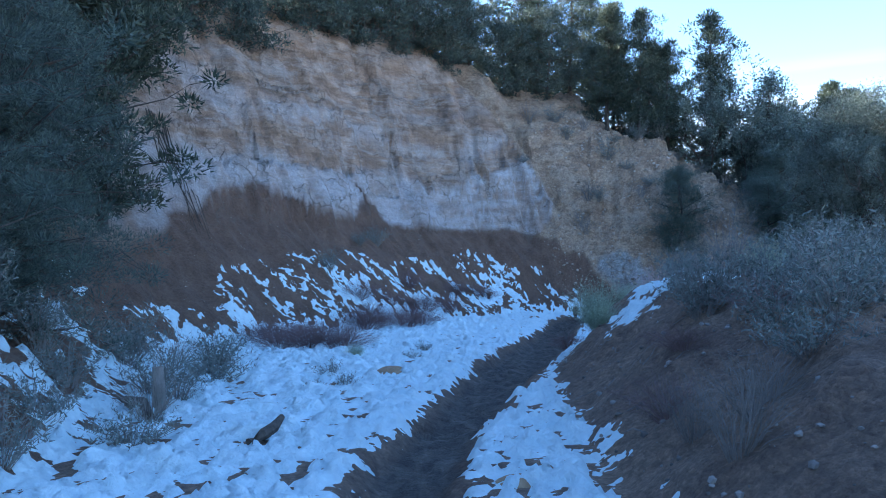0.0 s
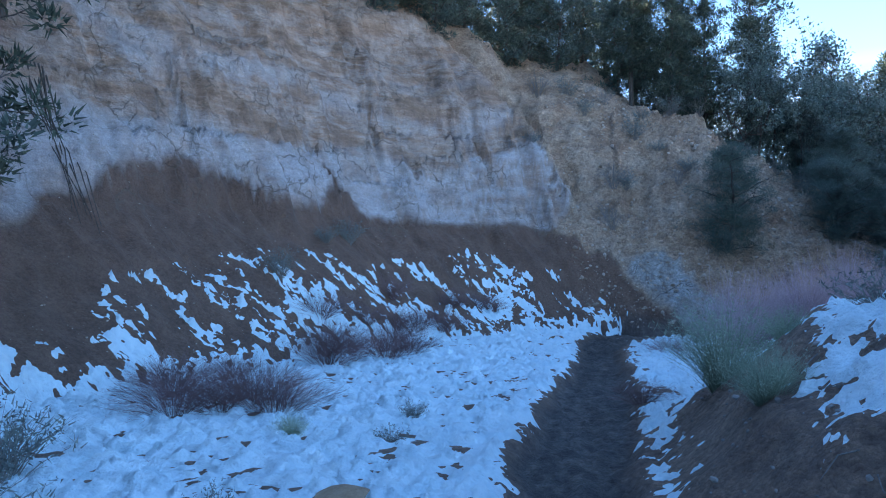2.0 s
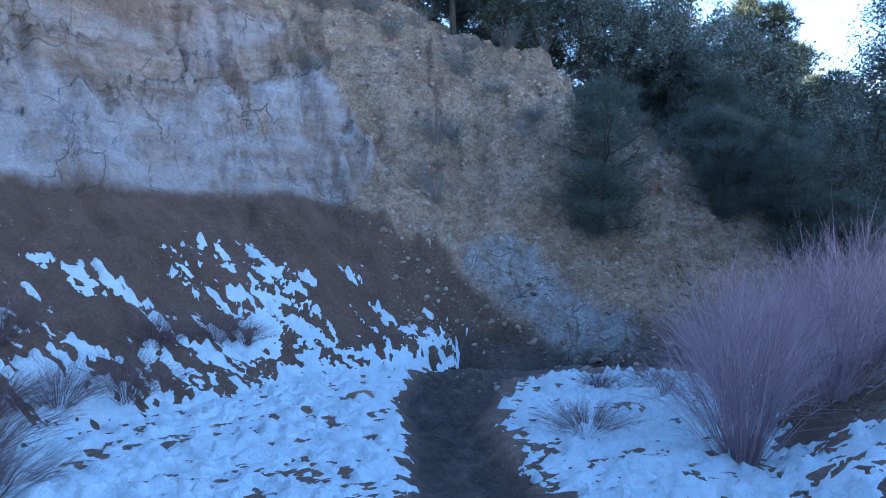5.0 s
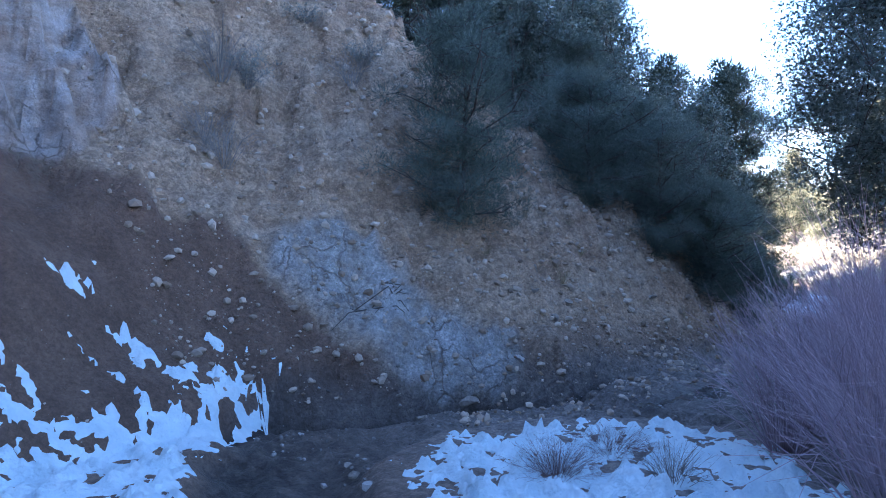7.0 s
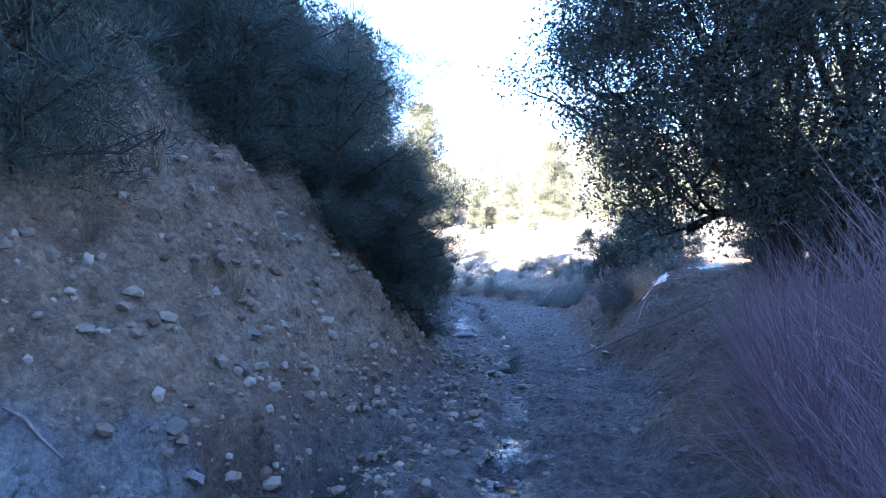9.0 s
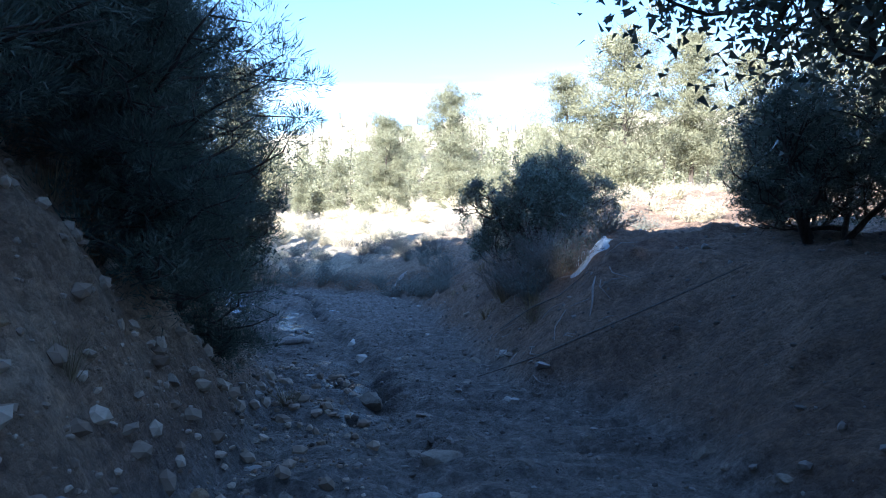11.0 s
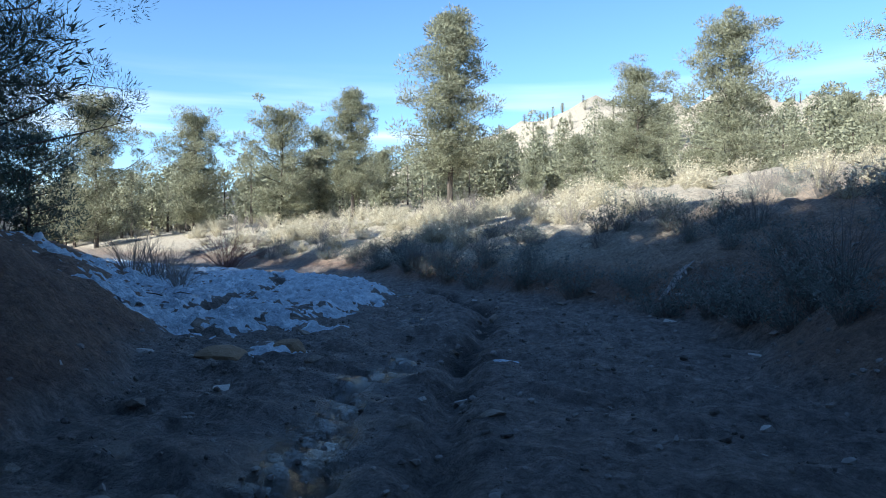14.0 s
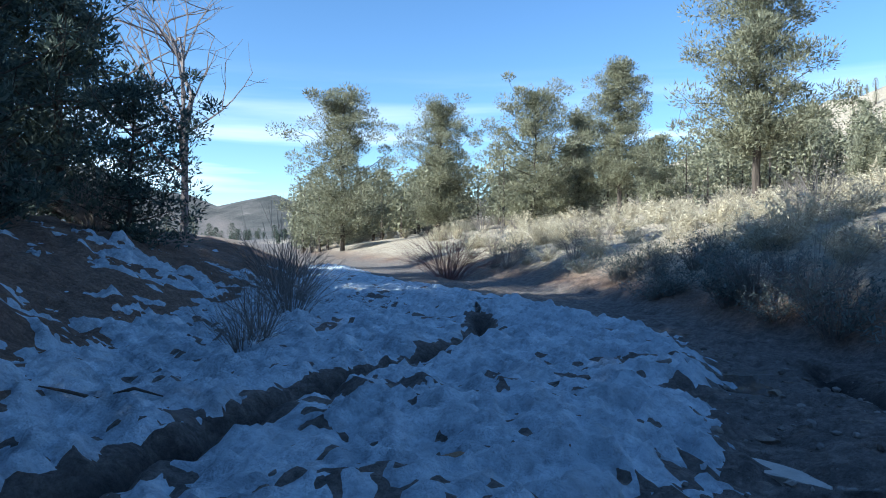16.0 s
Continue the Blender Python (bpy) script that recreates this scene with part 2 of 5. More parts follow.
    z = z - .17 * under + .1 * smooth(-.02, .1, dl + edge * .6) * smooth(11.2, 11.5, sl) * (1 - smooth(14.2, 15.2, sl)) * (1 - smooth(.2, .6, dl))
    late = smooth(6, 9, x) * (np.maximum(dl, dr) < .6)
    z = z + late * (.05 * fbm(x * 3.1, y * 3.1, 67, 3) + .03 * fbm(x * 9, y * 9, 69, 2))
    wash = np.clip(wash + .5 * np.exp(-((cut / .2) ** 2)) * (x > 10), 0, 1.6)
    wet = np.exp(-((wet / .24) ** 2)) * smooth(-.1, .25, fbm(x * .8, y * .8, 65, 2)) * (x > 8)
    # where the ruts, the ice cut and the undercut get shade as colour
    rut_shade = np.exp(-((cut / .17) ** 2)) * smooth(-.25, .1, fbm(x * 1.3, y * 1.3, 66, 3)) * (x > 12)
    rut_shade = np.maximum(np.maximum(rut_shade, .8 * np.exp(-((icut / .11) ** 2)) * (x > 20)), .9 * under)
    # far hills and mountains
    r = np.hypot(x - 22, y - 30)
    far = smooth(45, 95, r)
    for hx, hy, hh, hw in ((150, 78, 6, 30), (90, -70, 9, 35)):
        z = z + hh * np.exp(-(((x - hx) / hw) ** 2 + ((y - hy) / hw) ** 2)) * (1 + .35 * fbm(x / 14, y / 14, 71, 4)) * smooth(20, 60, r)
    crest = np.interp(y, [-60, -30, 0, 15, 40, 54, 64, 74, 90, 120], [9, 12, 15, 15, 16, 17.5, 15.5, 10, 5, 0])
    gully = np.abs(fbm(y / 11 + .3 * fbm(x / 9, y / 9, 72, 2), x / 40, 74, 4))
    z = z + crest * np.exp(-(((x - 118 - 4 * fbm(y / 20, x / 60, 76, 2)) / 26) ** 2)) * (.82 + .4 * gully) * smooth(20, 60, r)
    for hx, hy, hh, hw in ((300, 580, 34, 90), (200, 640, 40, 70), (520, 500, 30, 140), (60, 700, 40, 120)):
        z = z + hh * np.exp(-(((x - hx) / hw) ** 2 + ((y - hy) / hw) ** 2)) * (1 + .6 * fbm(x / 60, y / 60, 73, 5))
    z = z + far * 1.2 * fbm(x / 18, y / 18, 75, 4)
    # how far up the mud slump reaches along the cliff
    top = np.interp(sl, [3, 5, 5.6, 6.05, 6.25, 6.85, 7.35, 8.0, 8.3, 8.68, 8.92, 9.15, 10, 11.4, 11.95, 12.25, 12.55, 12.8], [1.2, 1.9, 2.3, 3.0, 3.5, 3.95, 3.7, 3.0, 3.15, 4.4, 3.0, 3.0, 3.0, 2.9, 2.3, 1.25, .65, .2])
    out_crop = smooth(-.06, .1, inside(sl, up_l, OUTCROP) + .1 * fbm(x * 3, y * 3 + up_l, 83, 3)) * (dl > 0)
    z = z + .1 * out_crop + .05 * out_crop * fbm(x * 5, y * 5, 85, 3)
    mud = smooth(-.1, .1, top + .14 * fbm(u * 1.3, up_l * .3, 81, 3) + .06 * fbm(x * 4, y * 4 + up_l * 3, 82, 3) - up_l) * (up_l > .02) * (sl > 2) * (sl < 13.0) * (1 - out_crop)
    return dict(x=x, y=y, z=z, dl=dl, dr=dr, sl=sl, sr=sr, up=up_l, up_r=up_r, wash=wash, mud=mud, steep=steep, chan=chan, far=far, wl=wl, icut=icut, icy=icy, wet=wet, blue=out_crop, rut_shade=rut_shade)


def snow_depth(p):
    """Thickness of the snow, in metres; below nought there is none."""
    x, y = p["x"], p["y"]
    out = np.full(x.shape, -1.0)
    rough = .5 * fbm(x * 1.1, y * 1.1, 91, 2) + .95 * fbm(x * 5.2, y * 5.2, 93, 3) + .8 * fbm(x * 10, y * 10, 94, 3) + .6 * fbm(x * 19, y * 19, 92, 2)

    def lay(inner, amount=1.0, most=.3):
        nonlocal out
        out = np.maximum(out, np.clip(inner, -1, most) + .5 * rough * amount)

    # the flat beside the channel
    flat = np.where((p["wl"] > -1) & (y < 28.8) & (x < 5.8) & (y > 3.6), np.minimum(.3 - p["dl"] * 1.1, .3 + 3 * p["wl"]), -1)
    lay(flat, .72, .24)
    # streaks running up the talus
    streak = fbm(p["sl"] * 5.0 + 1.9 * p["dl"], p["dl"] * .5, 95, 3) * 1.1 + fbm(p["sl"] * 13 + 4.6 * p["dl"], p["dl"] * 1.3, 97, 3) * 1.1
    reach = np.interp(p["sl"], [4, 5, 5.5, 6.1, 6.8, 7.4, 8.1, 9, 9.7, 10.6, 11.2, 11.9], [.5, .3, .4, 1.2, 1.6, 1.75, 1.65, 1.5, 1.55, 1.75, 1.15, .3])
    talus = np.where((p["dl"] < reach + .45) & (p["dl"] > -.2) & (p["sl"] > 4) & (p["sl"] < 12.3), (reach - p["dl"]) * .42 + streak * .85 + .5 * fbm(x * 5.5, y * 5.5, 96, 3) - .28, -1)
    talus = np.minimum(talus, (12.15 - p["sl"]) * 1.2)
    lay(talus, 1.3, .2)
    # patches on the bank near the start
    near = np.where((p["dl"] > -.5) & (p["dl"] < 1.9) & (p["sl"] < 4.4) & (y > 3.6), .8 * fbm(x * .9, y * .9, 99, 3) - .06 - .1 * p["dl"], -1)
    lay(near, .9, .2)
    right = inside(x, y, [(1.9, 5), (2.0, 9.4), (2.5, 12), (3.0, 14.5), (3.55, 17), (4.0, 19.5), (4.35, 21.5), (4.75, 23.8), (5.6, 25.7), (6.6, 26.4),
                          (8.2, 26.0), (8.8, 24.9), (7.6, 23.0), (6.6, 21.6), (6.9, 20.4), (6.4, 18.6), (5.0, 17.6), (3.7, 16.6), (3.05, 14), (2.8, 12.4),
                          (2.95, 10.5), (2.95, 7), (2.8, 5)])
    lay(right * 1.4, 1.1, .2)
    lay(inside(x, y, [(3.55, 12.3), (4.1, 12.2), (4.6, 12.9), (5.4, 13.2), (5.6, 14.2), (4.5, 14.6), (4.1, 14.0), (3.7, 13.2)]) * 1.6, .8)
    lay(inside(x, y, [(4.4, 15.2), (5.6, 14.8), (6.8, 15.6), (6.6, 16.8), (5.2, 16.6), (4.7, 16.1)]) * 1.6, .8)
    lay(inside(x, y, [(18.9, 26.2), (19.2, 25.95), (19.6, 25.95), (19.7, 26.25), (19.3, 26.4)]) * 2.2 + .05, .4)
    lay(inside(x, y, [(20.6, 25.4), (22.2, 24.9), (22.6, 25.4), (21.4, 25.9)]) * 1.6)
    lay(p["icy"] * 1.1, .8, .16)
    leftb = np.where((p["sl"] > 22.85) & (p["sl"] < 26.5) & (p["dl"] > -.5) & (p["dl"] < 4), 1.1 * fbm(p["sl"] * 2.6 + .5 * p["dl"], p["dl"] * .9, 98, 4) + .6 * streak - .36 - .06 * p["dl"], -1)
    lay(leftb, 1.0, .2)
    lay(inside(x, y, [(24.6, 33.0), (25.3, 32.8), (25.2, 33.4)]) * 2, .6)
    lay(inside(x, y, [(25.9, 33.5), (26.5, 33.3), (26.4, 33.7)]) * 2 + .1, .6)
    lay(inside(x, y, [(25.2, 31.05), (25.4, 30.98), (25.5, 31.12), (25.3, 31.2)]) * 2 + .12, .25)
    # none in the channel, in the cut through the ice, or on the steeper wash edge
    out = np.where(x < 9.5, np.minimum(out, -2.0 * p["chan"] + .32 * rough), out)
    out = out - 1.6 * np.exp(-((p["icut"] / .12) ** 2))
    return .16 * out


# ---- materials ----
def nodes_of(name):
    m = bpy.data.materials.new(name)
    m.use_nodes = True
    t = m.node_tree
    return m, t, t.nodes["Principled BSDF"]


def add(t, kind, **values):
    n = t.nodes.new(kind)
    for k, v in values.items():
        if k in n.inputs:
            n.inputs[k].default_value = v
    return n


def ramp(t, source, *stops):
    n = t.nodes.new("ShaderNodeValToRGB")
    while len(n.color_ramp.elements) < len(stops):
        n.color_ramp.elements.new(.5)
    for e, (at, c) in zip(n.color_ramp.elements, stops):
        e.position, e.color = at, (*c, 1)
    t.links.new(source, n.inputs[0])
    return n.outputs[0]


def mix(t, factor, a, b, how="MIX"):
    n = t.nodes.new("ShaderNodeMix")
    n.data_type, n.blend_type = "RGBA", how
    for at, v in ((0, factor), (6, a), (7, b)):
        if isinstance(v, (int, float)):
            n.inputs[at].default_value = v
        elif isinstance(v, tuple):
            n.inputs[at].default_value = (*v, 1)
        else:
            t.links.new(v, n.inputs[at])
    return n.outputs[2]


def noise_of(t, scale, detail=6, rough=.6, stretch=None, coords=None):
    n = add(t, "ShaderNodeTexNoise", Scale=scale, Detail=detail, Roughness=rough)
    if coords is None:
        coords = t.nodes.new("ShaderNodeNewGeometry").outputs["Position"]
    if stretch:
        mp = t.nodes.new("ShaderNodeMapping")
        mp.inputs["Scale"].default_value = stretch
        t.links.new(coords, mp.inputs[0])
        coords = mp.outputs[0]
    t.links.new(coords, n.inputs["Vector"])
    return n.outputs["Fac"]


def bump(t, bsdf, height, strength, distance):
    n = add(t, "ShaderNodeBump", Strength=strength, Distance=distance)
    t.links.new(height, n.inputs["Height"])
    t.links.new(n.outputs[0], bsdf.inputs["Normal"])
    return n


def math_of(t, how, a, b=0.0):
    n = t.nodes.new("ShaderNodeMath")
    n.operation = how
    for at, v in ((0, a), (1, b)):
        if isinstance(v, (int, float)):
            n.inputs[at].default_value = v
        else:
            t.links.new(v, n.inputs[at])
    return n.outputs[0]


def mask_of(t, name):
    n = t.nodes.new("ShaderNodeAttribute")
    n.attribute_name = name
    return n.outputs["Fac"]


def earth_material():
    m, t, b = nodes_of("earth")
    big, fine, grit = noise_of(t, .9), noise_of(t, 7, 8, .7), noise_of(t, 45, 4, .7)
    soil = ramp(t, big, (.3, (.185, .12, .09)), (.7, (.33, .235, .175)))
    soil = mix(t, .55, soil, ramp(t, fine, (.3, (.5, .46, .42)), (.7, (1.25, 1.2, 1.15))), "MULTIPLY")
    # tan and pale layers of the cut face
    layers = noise_of(t, 1.0, 6, .7, (.35, .35, 1.3))
    thin = noise_of(t, 1.0, 6, .7, (1.3, 1.3, 4.5))
    streaks = noise_of(t, 1.0, 5, .6, (2.6, 2.6, .5))
    face = ramp(t, layers, (.34, (.31, .195, .125)), (.46, (.39, .262, .185)), (.55, (.46, .362, .30)), (.6, (.39, .262, .185)), (.68, (.32, .2, .13)))
    face = mix(t, .5, face, ramp(t, thin, (.38, (.5, .44, .39)), (.5, (1, 1, 1)), (.6, (1.25, 1.24, 1.23))), "MULTIPLY")
    face = mix(t, .5, face, ramp(t, streaks, (.38, (.55, .5, .46)), (.6, (1.15, 1.13, 1.1))), "MULTIPLY")
    clay = mix(t, .75, (.37, .37, .36), ramp(t, noise_of(t, 1.6, 8, .68, (1.5, 1.5, .8)), (.36, (.28, .215, .16)), (.48, (.38, .352, .325)), (.62, (.48, .47, .455))))
    pale = mix(t, .55, (.52, .49, .485), ramp(t, noise_of(t, 2.4, 8, .7, (1, 1, 2)), (.35, (.34, .28, .24)), (.5, (.52, .49, .48)), (.65, (.66, .64, .635))))
    face = mix(t, mask_of(t, "pale"), face, pale)
    scree = ramp(t, noise_of(t, 1.1, 7, .65, (1, 1, 1.6)), (.32, (.30, .188, .122)), (.5, (.42, .29, .198)), (.68, (.5, .378, .28)))
    scree = mix(t, .5, scree, ramp(t, noise_of(t, 1.0, 7, .75, (4, 6, 7)), (.38, (.55, .5, .46)), (.52, (1, 1, 1)), (.64, (1.35, 1.33, 1.3))), "MULTIPLY")
    mudc = ramp(t, noise_of(t, 2.2, 6, .6, (1, 1, .5)), (.3, (.135, .079, .053)), (.7, (.215, .13, .089)))
    washc = ramp(t, noise_of(t, 3.0, 7, .7), (.3, (.03, .025, .022)), (.7, (.125, .104, .09)))
    washc = mix(t, .85, washc, ramp(t, noise_of(t, 1.0, 6, .75, (7, 3, 3)), (.4, (.3, .29, .28)), (.5, (.9, .9, .9)), (.6, (1.7, 1.68, 1.65))), "MULTIPLY")
    gravel = ramp(t, noise_of(t, 9, 6, .7), (.3, (.12, .1, .09)), (.7, (.44, .385, .345)))
    # pale dry ground, which also carries the sunlight on the flat
    sunlit_dust = ramp(t, noise_of(t, 3.5, 6, .7), (.3, (.38, .32, .24)), (.7, (.58, .51, .40)))
    c = mix(t, mask_of(t, "scree"), soil, scree)
    c = mix(t, mask_of(t, "blue"), c, clay)
    c = mix(t, mask_of(t, "face"), c, face)
    c = mix(t, mask_of(t, "mud"), c, mudc)
    c = mix(t, mask_of(t, "dry"), c, sunlit_dust)
    # dark far scrub; its pale patches paint sun patches on the mountains
    c = mix(t, mask_of(t, "range"), c, ramp(t, noise_of(t, .03, 8, .7), (.42, (.06, .065, .06)), (.6, (.15, .14, .13)), (.72, (.30, .27, .24))))
    c = mix(t, mask_of(t, "gravel"), c, gravel)
    c = mix(t, mask_of(t, "wash"), c, washc)
    c = mix(t, math_of(t, "SUBTRACT", .5, math_of(t, "MULTIPLY", mask_of(t, "face"), .3)), c, ramp(t, noise_of(t, 17, 6, .75), (.34, (.45, .43, .41)), (.5, (.95, .95, .95)), (.66, (1.4, 1.38, 1.35))), "MULTIPLY")
    c = mix(t, .5, c, ramp(t, grit, (.3, (.6, .58, .56)), (.7, (1.35, 1.35, 1.35))), "MULTIPLY")
    # broken clods and stones at two sizes
    wobble = t.nodes.new("ShaderNodeVectorMath")
    wobble.operation = "MULTIPLY_ADD"
    jit = add(t, "ShaderNodeTexNoise", Scale=9.0, Detail=3.0)
    where = t.nodes.new("ShaderNodeNewGeometry").outputs["Position"]
    t.links.new(where, jit.inputs["Vector"])
    t.links.new(jit.outputs["Color"], wobble.inputs[0])
    wobble.inputs[1].default_value = (.07, .07, .07)
    t.links.new(where, wobble.inputs[2])
    cells = []
    for size, low, high in ((11, .74, 1.22), (31, .7, 1.28)):
        vor = add(t, "ShaderNodeTexVoronoi", Scale=size)
        t.links.new(wobble.outputs[0], vor.inputs["Vector"])
        sep = t.nodes.new("ShaderNodeSeparateColor")
        t.links.new(vor.outputs["Color"], sep.inputs[0])
        weight = math_of(t, "SUBTRACT", .6, math_of(t, "MULTIPLY", math_of(t, "MAXIMUM", mask_of(t, "face"), mask_of(t, "mud")), .42))
        c = mix(t, weight, c, ramp(t, sep.outputs[0], (.0, (low, low, low)), (.6, (1, 1, 1)), (1, (high, high * .98, high * .95))), "MULTIPLY")
        cells.append(math_of(t, "SUBTRACT", 1.0, math_of(t, "MULTIPLY", vor.outputs["Distance"], 1.2)))
    # fissures of the cut face
    edge = add(t, "ShaderNodeTexVoronoi", Scale=1.5)
    edge.feature = "DISTANCE_TO_EDGE"
    tall = t.nodes.new("ShaderNodeMapping")
    tall.inputs["Scale"].default_value = (1.0, 1.0, .75)
    tall.inputs["Rotation"].default_value = (.3, .25, 0)
    big_jit = add(t, "ShaderNodeTexNoise", Scale=2.2, Detail=6.0)
    t.links.new(where, big_jit.inputs["Vector"])
    shift = t.nodes.new("ShaderNodeVectorMath")
    shift.operation = "MULTIPLY_ADD"
    shift.inputs[1].default_value = (.7, .7, .7)
    t.links.new(big_jit.outputs["Color"], shift.inputs[0])
    t.links.new(where, shift.inputs[2])
    t.links.new(shift.outputs[0], tall.inputs[0])
    t.links.new(tall.outputs[0], edge.inputs["Vector"])
    crack = ramp(t, edge.outputs["Distance"], (.0, (0, 0, 0)), (.035, (1, 1, 1)))
    hard = math_of(t, "MAXIMUM", mask_of(t, "face"), mask_of(t, "blue"))
    part_crack = math_of(t, "MULTIPLY", hard, ramp(t, noise_of(t, .8, 3), (.42, (0, 0, 0)), (.58, (.75, .75, .75))))
    c = mix(t, math_of(t, "MULTIPLY", part_crack, math_of(t, "SUBTRACT", 1.0, crack)), c, (.17, .125, .09))
    t.links.new(c, b.inputs["Base Color"])
    wet = math_of(t, "MULTIPLY", mask_of(t, "wash"), .38)
    t.links.new(math_of(t, "SUBTRACT", .95, wet), b.inputs["Roughness"])
    h = math_of(t, "ADD", math_of(t, "MULTIPLY", noise_of(t, 14, 8, .75), 1.0), math_of(t, "MULTIPLY", noise_of(t, 60, 5, .7), .35))
    h = math_of(t, "ADD", h, math_of(t, "ADD", math_of(t, "MULTIPLY", cells[0], .55), math_of(t, "MULTIPLY", cells[1], .28)))
    h = math_of(t, "ADD", h, math_of(t, "MULTIPLY", math_of(t, "MULTIPLY", part_crack, crack), .9))
    bump(t, b, h, 1.0, .06)
    wetness = mask_of(t, "wet")
    # damp darkens the stream; near-black in the grooves paints their shade
    t.links.new(mix(t, mask_of(t, "rut_shade"), mix(t, wetness, c, (.05, .045, .042)), (.014, .012, .011)), b.inputs["Base Color"])
    t.links.new(math_of(t, "SUBTRACT", math_of(t, "SUBTRACT", .95, wet), math_of(t, "MULTIPLY", wetness, .84)), b.inputs["Roughness"])
    return m


def snow_material(name, dull, bright, dent_shade):
    m, t, b = nodes_of(name)
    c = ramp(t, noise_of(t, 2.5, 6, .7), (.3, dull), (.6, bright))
    # blue-dark mottling at two sizes paints the shade of the dents
    c = mix(t, dent_shade, c, ramp(t, noise_of(t, 5.5, 5, .65, (1, 1.4, 1)), (.40, (.36, .40, .45)), (.5, (.8, .82, .85)), (.58, (1.05, 1.05, 1.05))), "MULTIPLY")
    c = mix(t, dent_shade, c, ramp(t, noise_of(t, 13, 5, .7, (1, 1.5, 1)), (.36, (.5, .54, .6)), (.47, (.92, .93, .95)), (.6, (1.04, 1.04, 1.04))), "MULTIPLY")
    dirt = ramp(t, noise_of(t, 11, 7, .8), (.63, (1, 1, 1)), (.77, (.52, .44, .37)))
    t.links.new(mix(t, .75, c, dirt, "MULTIPLY"), b.inputs["Base Color"])
    b.inputs["Roughness"].default_value = .6
    dents = math_of(t, "ADD", noise_of(t, 7, 7, .7), math_of(t, "MULTIPLY", noise_of(t, 17, 5, .65), .5))
    bump(t, b, dents, 1.0, .1)
    return m


def leaf_material(name, dark, light, rough=.65):
    m, t, b = nodes_of(name)
    g = t.nodes.new("ShaderNodeNewGeometry")
    c = ramp(t, g.outputs["Random Per Island"], (0, dark), (1, light))
    t.links.new(mix(t, .5, c, ramp(t, noise_of(t, 1.4, 3), (.3, (.6, .62, .6)), (.7, (1.25, 1.2, 1.05))), "MULTIPLY"), b.inputs["Base Color"])
    b.inputs["Roughness"].default_value = rough
    b.inputs["Specular IOR Level"].default_value = .25
    tr = add(t, "ShaderNodeBsdfTranslucent")
    t.links.new(c, tr.inputs[0])
    ms = t.nodes.new("ShaderNodeMixShader")
    ms.inputs[0].default_value = .25
    t.links.new(b.outputs[0], ms.inputs[1])
    t.links.new(tr.outputs[0], ms.inputs[2])
    t.links.new(ms.outputs[0], t.nodes["Material Output"].inputs[0])
    return m


def bark_material(name, dark, light, stretch=(6, 6, 1)):
    m, t, b = nodes_of(name)
    n = noise_of(t, 4, 7, .7, stretch, t.nodes.new("ShaderNodeTexCoord").outputs["Object"])
    t.links.new(ramp(t, n, (.3, dark), (.7, light)), b.inputs["Base Color"])
    b.inputs["Roughness"].default_value = .9
    bump(t, b, n, .8, .02)
    return m


def stone_material(name, dark, light):
    m, t, b = nodes_of(name)
    co = t.nodes.new("ShaderNodeTexCoord").outputs["Object"]
    n = noise_of(t, 5, 8, .7, None, co)
    c = ramp(t, n, (.3, dark), (.7, light))
    o = t.nodes.new("ShaderNodeObjectInfo")
    c = mix(t, .6, c, ramp(t, o.outputs["Random"], (0, (.65, .62, .6)), (1, (1.25, 1.2, 1.12))), "MULTIPLY")
    t.links.new(c, b.inputs["Base Color"])
    b.inputs["Roughness"].default_value = .85
    bump(t, b, noise_of(t, 22, 6, .7, None, co), .6, .03)
    return m


def rubble_material(name, dark, light):
    m, t, b = nodes_of(name)
    c = ramp(t, t.nodes.new("ShaderNodeNewGeometry").outputs["Random Per Island"], (0, dark), (1, light))
    t.links.new(mix(t, .4, c, ramp(t, noise_of(t, 30, 5, .7), (.3, (.6, .6, .6)), (.7, (1.2, 1.2, 1.2))), "MULTIPLY"), b.inputs["Base Color"])
    b.inputs["Roughness"].default_value = .9
    return m


GRAVEL = rubble_material("gravel_stones", (.10, .085, .075), (.36, .33, .30))
SCREE = rubble_material("scree_stones", (.22, .15, .105), (.58, .47, .37))
EARTH = earth_material()
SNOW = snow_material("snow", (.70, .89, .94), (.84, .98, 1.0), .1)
# ice dimmer and bluer than the snow, its shadow put into the colour
SHADED_ICE = snow_material("shaded_ice", (.52, .61, .68), (.82, .9, .96), .48)
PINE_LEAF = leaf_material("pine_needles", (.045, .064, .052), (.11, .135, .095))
# lit copy of the pinyon needles, the valley sunlight put into the colour
PINE_SUNLIT = leaf_material("sunlit_pine_needles", (.15, .155, .105), (.36, .36, .255))
JUNIPER_LEAF = leaf_material("juniper_scales", (.05, .075, .068), (.13, .17, .145))
DARK_LEAF = leaf_material("dark_evergreen", (.075, .105, .095), (.17, .215, .18))
OAK_LEAF = leaf_material("oak_leaves", (.08, .11, .1), (.22, .26, .215), .4)
SAGE_LEAF = leaf_material("sage_leaves", (.12, .14, .13), (.28, .31, .285))
GREEN_LEAF = leaf_material("rabbitbrush_leaves", (.29, .35, .26), (.50, .56, .42))
STRAW = leaf_material("dry_straw", (.22, .16, .10), (.50, .40, .26))
DRY_LEAF = leaf_material("pale_dry_brush", (.36, .32, .24), (.68, .62, .48))
RED_TWIG = leaf_material("red_twigs", (.17, .095, .095), (.33, .22, .22))
